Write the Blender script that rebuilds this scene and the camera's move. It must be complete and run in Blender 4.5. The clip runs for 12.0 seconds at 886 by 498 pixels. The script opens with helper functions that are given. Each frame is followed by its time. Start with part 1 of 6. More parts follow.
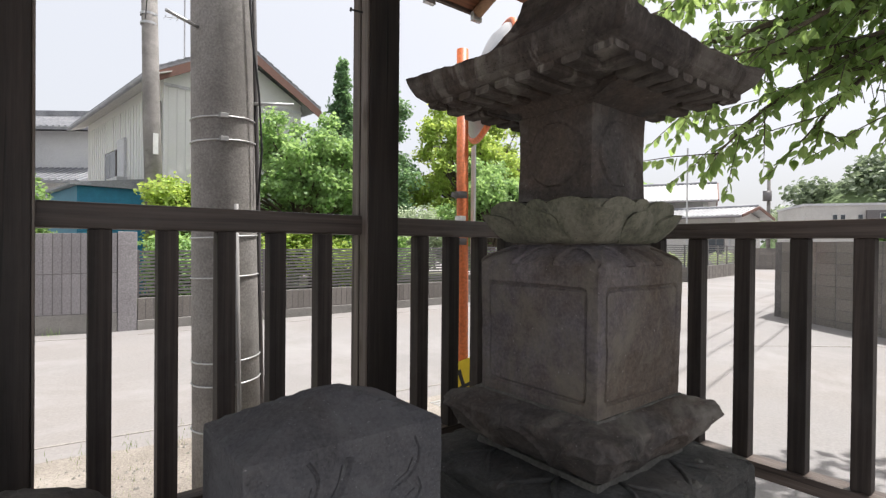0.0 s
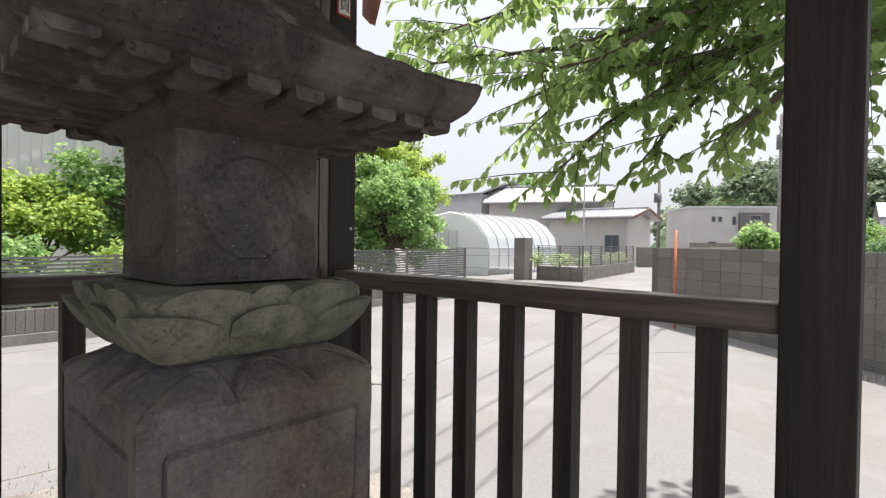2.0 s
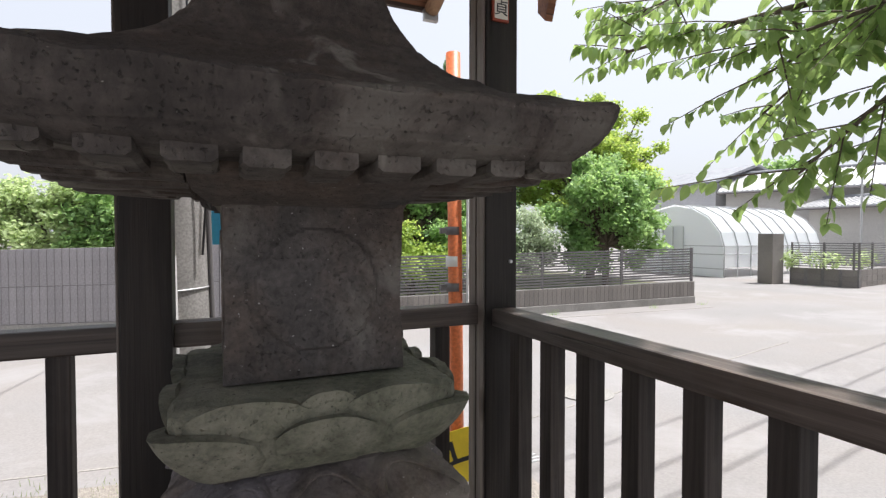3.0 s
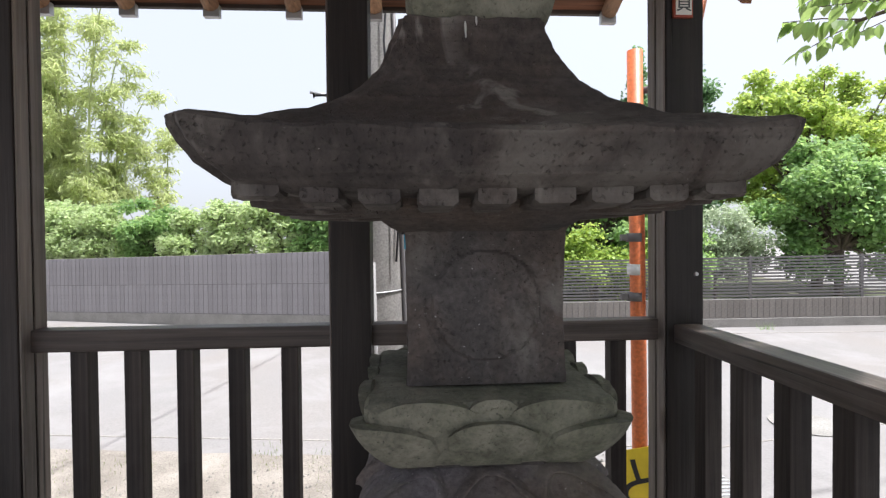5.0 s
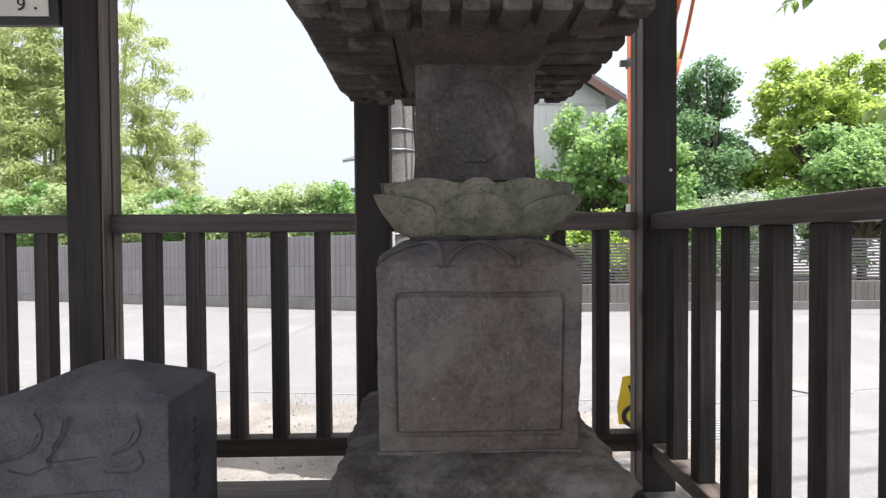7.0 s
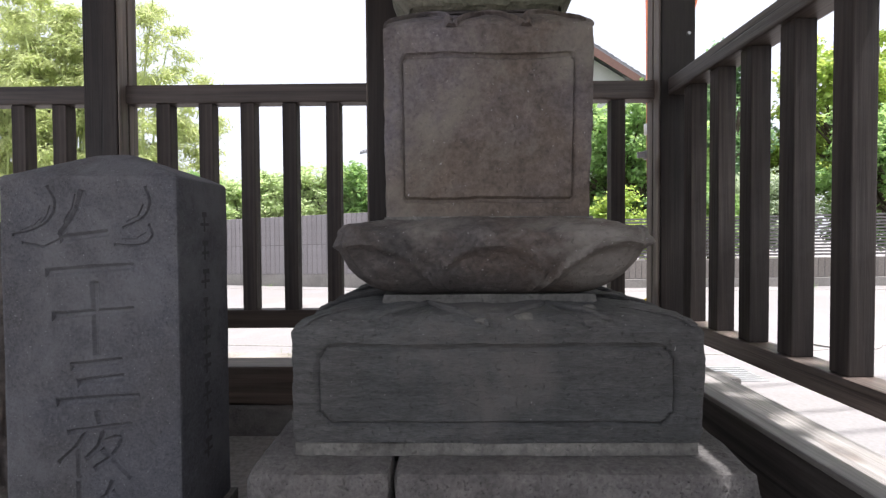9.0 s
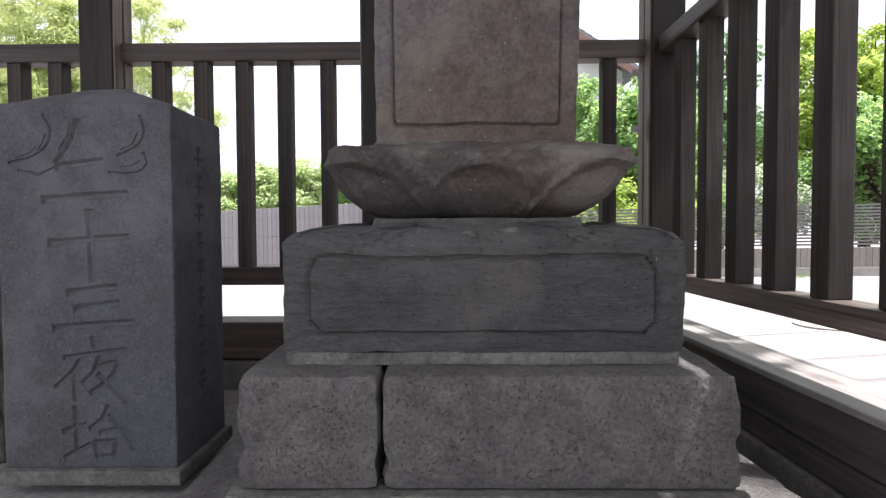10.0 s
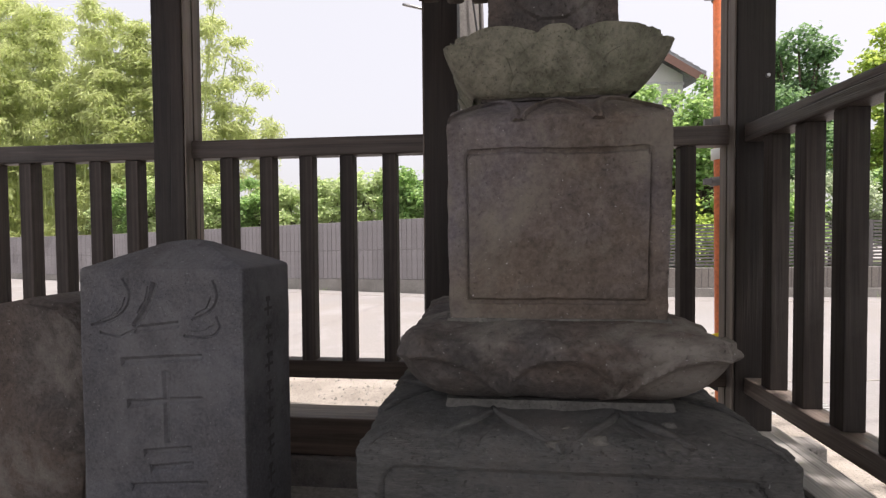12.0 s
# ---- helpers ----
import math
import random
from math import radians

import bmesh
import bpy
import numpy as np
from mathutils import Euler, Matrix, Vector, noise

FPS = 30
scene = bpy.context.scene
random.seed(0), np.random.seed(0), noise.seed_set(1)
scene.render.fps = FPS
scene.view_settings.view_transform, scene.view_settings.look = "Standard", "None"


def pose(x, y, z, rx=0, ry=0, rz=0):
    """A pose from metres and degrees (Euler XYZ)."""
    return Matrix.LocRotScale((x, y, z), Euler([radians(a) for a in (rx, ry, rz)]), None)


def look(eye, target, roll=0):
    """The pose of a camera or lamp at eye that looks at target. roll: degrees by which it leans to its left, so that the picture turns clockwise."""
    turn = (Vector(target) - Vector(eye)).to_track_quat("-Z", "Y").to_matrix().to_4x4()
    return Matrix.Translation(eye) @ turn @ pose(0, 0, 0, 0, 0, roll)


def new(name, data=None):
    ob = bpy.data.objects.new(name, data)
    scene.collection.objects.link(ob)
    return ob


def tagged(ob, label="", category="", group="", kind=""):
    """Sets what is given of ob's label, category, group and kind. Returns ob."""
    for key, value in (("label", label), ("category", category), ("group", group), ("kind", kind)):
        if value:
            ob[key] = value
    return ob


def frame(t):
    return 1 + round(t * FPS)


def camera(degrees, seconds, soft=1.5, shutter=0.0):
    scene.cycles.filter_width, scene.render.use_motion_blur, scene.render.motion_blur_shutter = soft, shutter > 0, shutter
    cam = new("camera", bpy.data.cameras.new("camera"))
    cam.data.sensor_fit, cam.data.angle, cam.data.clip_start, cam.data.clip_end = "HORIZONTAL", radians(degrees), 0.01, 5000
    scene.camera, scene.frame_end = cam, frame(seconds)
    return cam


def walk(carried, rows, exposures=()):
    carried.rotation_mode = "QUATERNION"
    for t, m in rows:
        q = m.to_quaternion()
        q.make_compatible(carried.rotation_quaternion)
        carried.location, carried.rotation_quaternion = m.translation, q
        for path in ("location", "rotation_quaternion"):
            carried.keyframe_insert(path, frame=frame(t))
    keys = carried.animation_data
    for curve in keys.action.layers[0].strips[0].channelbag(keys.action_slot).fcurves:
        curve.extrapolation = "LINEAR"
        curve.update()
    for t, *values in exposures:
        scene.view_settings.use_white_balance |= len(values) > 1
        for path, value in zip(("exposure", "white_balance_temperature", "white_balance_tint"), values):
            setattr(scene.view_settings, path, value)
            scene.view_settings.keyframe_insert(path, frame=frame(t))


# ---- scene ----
cam = camera(82.6, 12.0, soft=1.3)
# seconds, place, heading, pitch, roll
ROWS = [
    (0.0, 0.0075, 0.0129, 1.3952, -38.53, -0.43, -0.54),
    (0.5, 0.1615, -0.0082, 1.4700, -44.11, -0.60, -1.03),
    (1.0, 0.3495, -0.0017, 1.5394, -50.62, -0.69, -1.12),
    (1.5, 0.5453, -0.0304, 1.5772, -51.90, -0.74, -1.04),
    (2.0, 0.7299, -0.0298, 1.5743, -47.97, -0.80, -0.77),
    (2.5, 0.9067, 0.0149, 1.6275, -39.72, -0.87, -0.26),
    (3.0, 0.9985, 0.0543, 1.6900, -23.79, -1.43, -0.00),
    (3.5, 1.0080, 0.0565, 1.7165, -11.00, -1.43, 0.17),
    (5.5, 1.0109, -0.0749, 1.7146, -3.23, -1.01, 0.51),
    (6.0, 0.9702, -0.2158, 1.6519, -3.16, -1.00, 0.35),
    (6.5, 1.0182, -0.2561, 1.5573, -2.45, -1.01, 0.39),
    (7.0, 1.0307, -0.2473, 1.3987, -1.20, -1.10, 0.37),
    (9.0, 1.0450, -0.2408, 0.9876, 0.74, -1.43, 0.35),
    (9.5, 1.0479, -0.2401, 0.8797, 0.94, -1.62, 0.30),
    (10.0, 1.0606, -0.2619, 0.8589, 0.51, -1.78, 0.26),
    (10.5, 1.0523, -0.2581, 0.8496, 0.40, -1.75, 0.13),
    (11.0, 1.0153, -0.2340, 0.8660, 1.77, -1.75, 0.11),
    (11.5, 1.0065, -0.2040, 1.0155, 4.72, -1.77, 0.40),
    (12.0, 1.0156, -0.2058, 1.1642, 6.19, -1.67, 0.48),
]
EXPOSURES = [(0.0, 1.09, 6250, 10), (3.5, 1.16, 6000, 10), (5.5, 1.29, 5900, 10), (7.0, 1.35, 5900, 11), (9.0, 1.53, 6000, 13), (10.0, 1.71, 6000, 14), (10.7, 1.67, 6000, 15), (11.5, 1.23, 6350, 15), (12.0, 1.19, 6450, 15)]
walk(cam, [(t, pose(x, y, z, 90 + pitch, roll, heading)) for t, x, y, z, heading, pitch, roll in ROWS], EXPOSURES)

# ---- daylight ----
SUN_HEADING, SUN_HEIGHT = -14.0, 70.0  # degrees from +x towards +y, and above the horizon
world = bpy.data.worlds.new("world")
scene.world = world
world.use_nodes = True
wn = world.node_tree.nodes
sky = wn.new("ShaderNodeTexSky")
sky.sky_type = "NISHITA"
sky.sun_disc = False
sky.sun_elevation = radians(SUN_HEIGHT)
sky.sun_rotation = radians(90 - SUN_HEADING)
sky.air_density, sky.dust_density, sky.ozone_density = 0.6, 9.0, 0.8
wn["Background"].inputs["Strength"].default_value = 0.15
# thin bright summer haze over the whole sky
haze = wn.new("ShaderNodeMix")
haze.data_type, haze.blend_type = "RGBA", "MIX"
haze.inputs[0].default_value = 0.74
haze.inputs[7].default_value = (3.08, 3.04, 3.0, 1)
world.node_tree.links.new(sky.outputs[0], haze.inputs[6])
world.node_tree.links.new(haze.outputs[2], wn["Background"].inputs["Color"])
sun_data = bpy.data.lights.new("sun", "SUN")
sun_data.energy, sun_data.angle, sun_data.color = 3.3, radians(0.55), (1.0, 0.95, 0.88)
sun = new("sun", sun_data)
ch, sh = math.cos(radians(SUN_HEIGHT)), math.sin(radians(SUN_HEIGHT))
sun_way = Vector((ch * math.cos(radians(SUN_HEADING)), ch * math.sin(radians(SUN_HEADING)), sh))
sun.matrix_world = look(sun_way * 60, (0, 0, 0))


# ---- materials ----
def nodes_of(name):
    m = bpy.data.materials.new(name)
    m.use_nodes = True
    return m, m.node_tree.nodes, m.node_tree.links, m.node_tree.nodes["Principled BSDF"]


def ramp(nodes, links, src, stops):
    r = nodes.new("ShaderNodeValToRGB")
    e = r.color_ramp.elements
    while len(e) < len(stops):
        e.new(0.5)
    for k, (p, c) in enumerate(stops):
        e[k].position, e[k].color = p, (*c, 1)
    links.new(src, r.inputs[0])
    return r.outputs[0]


def noise_tex(nodes, links, scale, detail=5.0, rough=0.6, stretch=None, coord="Object", distort=0.0):
    tc = nodes.new("ShaderNodeTexCoord")
    src = tc.outputs[coord]
    if stretch:
        mp = nodes.new("ShaderNodeMapping")
        mp.inputs["Scale"].default_value = stretch
        links.new(src, mp.inputs[0])
        src = mp.outputs[0]
    n = nodes.new("ShaderNodeTexNoise")
    n.inputs["Scale"].default_value, n.inputs["Detail"].default_value = scale, detail
    n.inputs["Roughness"].default_value, n.inputs["Distortion"].default_value = rough, distort
    links.new(src, n.inputs["Vector"])
    return n.outputs["Fac"]


def mixed(nodes, links, fac, a, b, mode="MIX"):
    m = nodes.new("ShaderNodeMix")
    m.data_type, m.blend_type = "RGBA", mode
    for sock, v in ((m.inputs[0], fac), (m.inputs[6], a), (m.inputs[7], b)):
        if isinstance(v, (int, float)):
            sock.default_value = v
        elif isinstance(v, tuple):
            sock.default_value = (*v, 1)
        else:
            links.new(v, sock)
    return m.outputs[2]


def bumped(nodes, links, bsdf, heights, dist=0.004):
    prev = None
    for h, strength in heights:
        b = nodes.new("ShaderNodeBump")
        b.inputs["Strength"].default_value, b.inputs["Distance"].default_value = strength, dist
        links.new(h, b.inputs["Height"])
        if prev:
            links.new(prev, b.inputs["Normal"])
        prev = b.outputs[0]
    links.new(prev, bsdf.inputs["Normal"])


def surface(name, dark, light, scale=3.0, fine=60.0, rough=0.85, bump=0.4, blotch=None, blotch_scale=2.0, speck=None, speck_at=0.68,
            stretch=None, metal=0.0, vary=0.0, coord="Object", dist=0.004, grain_share=0.75, tint=None, mid=0.0, pits=0.0):
    """Two scales of tone, optional blotches and specks, fine relief."""
    m, n, l, b = nodes_of(name)
    big = noise_tex(n, l, scale, 6, 0.62, stretch, coord)
    small = noise_tex(n, l, fine, 4, 0.6, stretch, coord)
    col = ramp(n, l, big, [(0.3, dark), (0.7, light)])
    grain = ramp(n, l, small, [(0.3, (0.62, 0.62, 0.62)), (0.7, (1.3, 1.3, 1.3))])
    if tint:
        f = ramp(n, l, noise_tex(n, l, tint[1], 5, 0.6, None, coord, 0.6), [(0.42, (0, 0, 0)), (0.62, (1, 1, 1))])
        col = mixed(n, l, f, col, tint[0])
    col = mixed(n, l, grain_share, col, grain, "MULTIPLY")
    extra = []
    if mid:
        patch = noise_tex(n, l, fine * 0.24, 7, 0.75, stretch, coord, 0.3)
        col = mixed(n, l, mid, col, ramp(n, l, patch, [(0.3, (0.42, 0.41, 0.4)), (0.5, (0.95, 0.95, 0.95)), (0.72, (1.6, 1.57, 1.52))]), "MULTIPLY")
        extra.append((patch, bump))
    if pits:
        hole = ramp(n, l, noise_tex(n, l, fine * 1.9, 3, 0.5, None, coord), [(0.26, (0, 0, 0)), (0.40, (1, 1, 1))])
        col = mixed(n, l, pits, col, mixed(n, l, hole, (0.25, 0.24, 0.23), (1.0, 1.0, 1.0)), "MULTIPLY")
        extra.append((hole, bump))
    if blotch:
        f = ramp(n, l, noise_tex(n, l, blotch_scale, 7, 0.7, None, coord, 0.4), [(0.5, (0, 0, 0)), (0.66, (1, 1, 1))])
        col = mixed(n, l, f, col, blotch)
    if speck:
        f = ramp(n, l, noise_tex(n, l, fine * 1.7, 2, 0.5, None, coord), [(speck_at, (0, 0, 0)), (speck_at + 0.04, (1, 1, 1))])
        col = mixed(n, l, f, col, speck)
    if vary:
        oi = n.new("ShaderNodeObjectInfo")
        col = mixed(n, l, 1.0, col, ramp(n, l, oi.outputs["Random"], [(0.0, (1 - vary,) * 3), (1.0, (1 + vary,) * 3)]), "MULTIPLY")
    l.new(col, b.inputs["Base Color"])
    b.inputs["Roughness"].default_value, b.inputs["Metallic"].default_value = rough, metal
    bumped(n, l, b, [(big, bump), (small, bump * 0.8)] + extra, dist)
    return m


def wood(name, dark, light, axis, rough=0.58, bump=0.5):
    """Sawn timber with its grain along one axis."""
    m, n, l, b = nodes_of(name)
    st = [14.0, 14.0, 14.0]
    st["xyz".index(axis)] = 0.7
    fine = [120.0, 120.0, 120.0]
    fine["xyz".index(axis)] = 3.0
    oi = n.new("ShaderNodeObjectInfo")
    g = noise_tex(n, l, 1.0, 6, 0.65, st, distort=1.2)
    f = noise_tex(n, l, 1.0, 3, 0.6, fine)
    wear = noise_tex(n, l, 3.5, 6, 0.7)
    col = ramp(n, l, g, [(0.32, dark), (0.68, light)])
    col = mixed(n, l, 0.7, col, ramp(n, l, f, [(0.3, (0.6, 0.6, 0.6)), (0.7, (1.3, 1.3, 1.3))]), "MULTIPLY")
    knot_st = [9.0, 9.0, 9.0]
    knot_st["xyz".index(axis)] = 3.2
    tc = n.new("ShaderNodeTexCoord")
    mp = n.new("ShaderNodeMapping")
    mp.inputs["Scale"].default_value = knot_st
    l.new(tc.outputs["Object"], mp.inputs[0])
    vo = n.new("ShaderNodeTexVoronoi")
    vo.inputs["Scale"].default_value = 1.0
    l.new(mp.outputs[0], vo.inputs["Vector"])
    knot = ramp(n, l, vo.outputs["Distance"], [(0.05, (0.3, 0.26, 0.24)), (0.13, (0.62, 0.55, 0.5)), (0.2, (1, 1, 1))])
    col = mixed(n, l, 0.85, col, knot, "MULTIPLY")
    split = [55.0, 55.0, 55.0]
    split["xyz".index(axis)] = 1.1
    crack = ramp(n, l, noise_tex(n, l, 1.0, 2, 0.5, split, distort=0.5), [(0.28, (0.15, 0.14, 0.13)), (0.345, (1, 1, 1))])
    col = mixed(n, l, 0.9, col, crack, "MULTIPLY")
    scuff = noise_tex(n, l, 1.0, 5, 0.7, [q * 0.45 for q in st], distort=0.8)
    col = mixed(n, l, 0.8, col, ramp(n, l, scuff, [(0.3, (0.42, 0.41, 0.41)), (0.7, (1.85, 1.75, 1.66))]), "MULTIPLY")
    grey = tuple(0.5 * (c + sum(light) / 3) * 1.25 for c in light)
    col = mixed(n, l, ramp(n, l, wear, [(0.5, (0, 0, 0)), (0.8, (0.45, 0.45, 0.45))]), col, grey)
    col = mixed(n, l, 1.0, col, ramp(n, l, oi.outputs["Random"], [(0.0, (0.75,) * 3), (1.0, (1.25,) * 3)]), "MULTIPLY")
    l.new(col, b.inputs["Base Color"])
    b.inputs["Roughness"].default_value = rough
    b.inputs["Specular IOR Level"].default_value = 0.35
    bumped(n, l, b, [(g, bump), (f, bump), (crack, bump)], 0.003)
    return m


def plain(name, color, rough=0.5, metal=0.0, glow=0.0):
    m, n, l, b = nodes_of(name)
    t = noise_tex(n, l, 9.0, 5)
    l.new(mixed(n, l, 1.0, color, ramp(n, l, t, [(0.3, (0.86,) * 3), (0.7, (1.1,) * 3)]), "MULTIPLY"), b.inputs["Base Color"])
    b.inputs["Roughness"].default_value, b.inputs["Metallic"].default_value = rough, metal
    return m


def leaf_mat(name, dark, light, through_light, share=0.45, rough=0.5):
    """Leaves that let some light through."""
    m, n, l, b = nodes_of(name)
    geo = n.new("ShaderNodeNewGeometry")
    rnd = geo.outputs["Random Per Island"]
    col = ramp(n, l, rnd, [(0.0, dark), (0.75, light), (1.0, tuple(min(1, c * 1.25) for c in light))])
    l.new(col, b.inputs["Base Color"])
    b.inputs["Roughness"].default_value = rough
    tr = n.new("ShaderNodeBsdfTranslucent")
    l.new(mixed(n, l, 0.35, through_light, col), tr.inputs[0])
    mx = n.new("ShaderNodeMixShader")
    mx.inputs[0].default_value = share
    l.new(b.outputs[0], mx.inputs[1])
    l.new(tr.outputs[0], mx.inputs[2])
    l.new(mx.outputs[0], n["Material Output"].inputs[0])
    return m


stone_dark = surface("stone_dark", (0.043, 0.039, 0.037), (0.101, 0.090, 0.085), 5, 110, 0.9, 0.7, (0.175, 0.160, 0.141), 4.2, (0.315, 0.313, 0.294), 0.72, tint=((0.091, 0.069, 0.056), 2.6), mid=0.6, pits=0.3)
stone_roof = surface("stone_roof", (0.032, 0.026, 0.023), (0.079, 0.066, 0.059), 5, 100, 0.92, 0.8, (0.123, 0.108, 0.093), 6.5, (0.239, 0.225, 0.204), 0.75, stretch=(1, 1, 0.6), tint=((0.070, 0.052, 0.042), 2.6), mid=0.5, pits=0.15)
def lime_stained(m):
    """Pale lime stains that ran down the stone, and faint bedding lines, on top of a stone surface."""
    n, l = m.node_tree.nodes, m.node_tree.links
    b = n["Principled BSDF"]
    col = b.inputs["Base Color"].links[0].from_socket
    run = noise_tex(n, l, 1.0, 4, 0.55, (15.0, 15.0, 3.2), "Object", 0.5)
    patch = noise_tex(n, l, 3.4, 3, 0.5)
    f = mixed(n, l, 1.0, ramp(n, l, run, [(0.545, (0, 0, 0)), (0.62, (0.75, 0.75, 0.75))]), ramp(n, l, patch, [(0.44, (0, 0, 0)), (0.54, (1, 1, 1))]), "MULTIPLY")
    col = mixed(n, l, f, col, (0.23, 0.21, 0.185))
    bed = noise_tex(n, l, 1.0, 3, 0.5, (1.5, 1.5, 55.0), "Object", 0.8)
    col = mixed(n, l, 0.5, col, ramp(n, l, bed, [(0.35, (0.6, 0.6, 0.6)), (0.65, (1.25, 1.25, 1.25))]), "MULTIPLY")
    l.new(col, b.inputs["Base Color"])
    bump = n.new("ShaderNodeBump")
    bump.inputs["Strength"].default_value, bump.inputs["Distance"].default_value = 0.55, 0.006
    l.new(bed, bump.inputs["Height"])
    l.new(b.inputs["Normal"].links[0].from_socket, bump.inputs["Normal"])
    l.new(bump.outputs[0], b.inputs["Normal"])
    return m


lime_stained(stone_roof)
stone_block = surface("stone_block", (0.085, 0.076, 0.082), (0.163, 0.145, 0.152), 5, 120, 0.9, 0.6, (0.182, 0.161, 0.132), 3.4, (0.373, 0.358, 0.350), 0.73, tint=((0.114, 0.090, 0.072), 3.0), mid=0.6, pits=0.3)
stone_lotus = surface("stone_lotus", (0.098, 0.097, 0.073), (0.198, 0.189, 0.142), 6, 110, 0.9, 0.7, (0.251, 0.239, 0.186), 4.0, (0.058, 0.054, 0.042), 0.69, tint=((0.117, 0.122, 0.082), 3.0), mid=0.6, pits=0.3)
stone_grey = surface("stone_grey", (0.067, 0.067, 0.076), (0.113, 0.114, 0.127), 6, 170, 0.9, 0.65, (0.132, 0.131, 0.138), 3.0, (0.299, 0.297, 0.305), 0.72, tint=((0.083, 0.079, 0.080), 2.4), mid=0.35, pits=0.5)
stone_slab = surface("stone_slab", (0.046, 0.048, 0.047), (0.091, 0.092, 0.091), 3, 90, 0.88, 0.75, (0.103, 0.095, 0.088), 3.0, (0.233, 0.235, 0.230), 0.73, stretch=(1, 1, 5), tint=((0.082, 0.078, 0.074), 2.2), mid=0.6, pits=0.3)
stone_base = surface("stone_base", (0.081, 0.074, 0.071), (0.152, 0.143, 0.137), 6, 130, 0.92, 0.9, (0.180, 0.168, 0.151), 2.8, (0.045, 0.043, 0.040), 0.71, tint=((0.111, 0.101, 0.095), 2.0), mid=0.6, pits=0.45)
mortar = surface("mortar", (0.108, 0.103, 0.093), (0.173, 0.166, 0.150), 9, 90, 0.95, 0.6, mid=0.6, pits=0.4)
carved = plain("carved_groove_shade", (0.058, 0.056, 0.057), 0.95)
wood_x = wood("dark_wood_x", (0.031, 0.022, 0.016), (0.085, 0.065, 0.052), "x")
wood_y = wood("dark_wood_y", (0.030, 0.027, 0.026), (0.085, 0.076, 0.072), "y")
wood_z = wood("dark_wood_z", (0.020, 0.0165, 0.015), (0.078, 0.064, 0.057), "z", 0.72)
post_wood = wood("dark_post_wood", (0.010, 0.008, 0.007), (0.034, 0.027, 0.0235), "z", 0.62)
# weathered rail wood, lightened further for the sky sheen on the rail tops
rail_x = wood("weathered_sheen_rail_x", (0.039, 0.030, 0.026), (0.104, 0.086, 0.075), "x", 0.45)
rail_y = wood("weathered_sheen_rail_y", (0.048, 0.038, 0.033), (0.139, 0.114, 0.101), "y", 0.45)
wood_pale = wood("greyed_skylit_wood", (0.10, 0.085, 0.072), (0.19, 0.165, 0.145), "z")
sill_wood = wood("lit_sill_wood", (0.16, 0.152, 0.145), (0.30, 0.288, 0.275), "y")
deck_wood = wood("red_brown_boards", (0.11, 0.045, 0.022), (0.25, 0.11, 0.058), "x")
rafter_wood = wood("rafter_wood", (0.24, 0.13, 0.07), (0.42, 0.26, 0.15), "y")
concrete = surface("road_concrete", (0.196, 0.186, 0.181), (0.239, 0.228, 0.224), 0.35, 45, 0.92, 0.2, (0.258, 0.246, 0.241), 0.5, (0.162, 0.153, 0.148), 0.75, grain_share=0.3, tint=((0.216, 0.198, 0.186), 0.25))
gravel_mat = surface("gravel_ground", (0.168, 0.144, 0.120), (0.312, 0.282, 0.246), 1.2, 70, 0.95, 0.9, (0.336, 0.300, 0.258), 1.0, (0.096, 0.084, 0.066), 0.62, dist=0.01)
pebble_mat = surface("pebble", (0.15, 0.14, 0.125), (0.3, 0.28, 0.25), 3, 80, 0.9, 0.4)
floor_mat = surface("hut_floor_concrete", (0.2, 0.19, 0.175), (0.3, 0.285, 0.265), 2, 70, 0.95, 0.5)
block_pale = surface("pale_block", (0.230, 0.215, 0.221), (0.322, 0.304, 0.308), 0.9, 40, 0.92, 0.35, (0.172, 0.159, 0.161), 0.8, vary=0.08)
block_dark = surface("weathered_block", (0.149, 0.136, 0.124), (0.256, 0.236, 0.218), 0.8, 40, 0.94, 0.4, (0.110, 0.102, 0.100), 0.7, vary=0.13, tint=((0.206, 0.184, 0.163), 0.6))
joint_mat = surface("block_joint", (0.13, 0.122, 0.12), (0.2, 0.19, 0.185), 2, 40, 0.95, 0.3)
pole_mat = surface("pole_concrete", (0.189, 0.177, 0.167), (0.292, 0.276, 0.260), 2.5, 90, 0.9, 0.5, (0.152, 0.142, 0.133), 2.0)
steel = plain("galvanised_steel", (0.5, 0.5, 0.5), 0.45, 0.7)
conduit = plain("grey_conduit", (0.26, 0.25, 0.245), 0.6)
fence_metal = plain("dark_grey_aluminium", (0.16, 0.15, 0.15), 0.5, 0.3)
orange = surface("faded_orange_paint", (0.55, 0.13, 0.035), (0.68, 0.19, 0.06), 5, 60, 0.5, 0.1)
white_paint = plain("white_paint", (0.75, 0.75, 0.73), 0.5)
black_paint = plain("black_paint", (0.02, 0.02, 0.022), 0.5)
yellow = plain("yellow_plate", (0.75, 0.56, 0.03), 0.45)
red_line = plain("red_brown_border", (0.3, 0.06, 0.03), 0.6)
paper = plain("cream_card", (0.72, 0.69, 0.62), 0.7)
siding = surface("white_siding", (0.655, 0.655, 0.638), (0.736, 0.736, 0.713), 0.5, 30, 0.7, 0.1, grain_share=0.12)
plaster = surface("grey_plaster", (0.517, 0.517, 0.540), (0.632, 0.632, 0.644), 0.4, 30, 0.9, 0.2)
cream = surface("cream_wall", (0.483, 0.466, 0.443), (0.575, 0.558, 0.529), 0.4, 30, 0.85, 0.15)
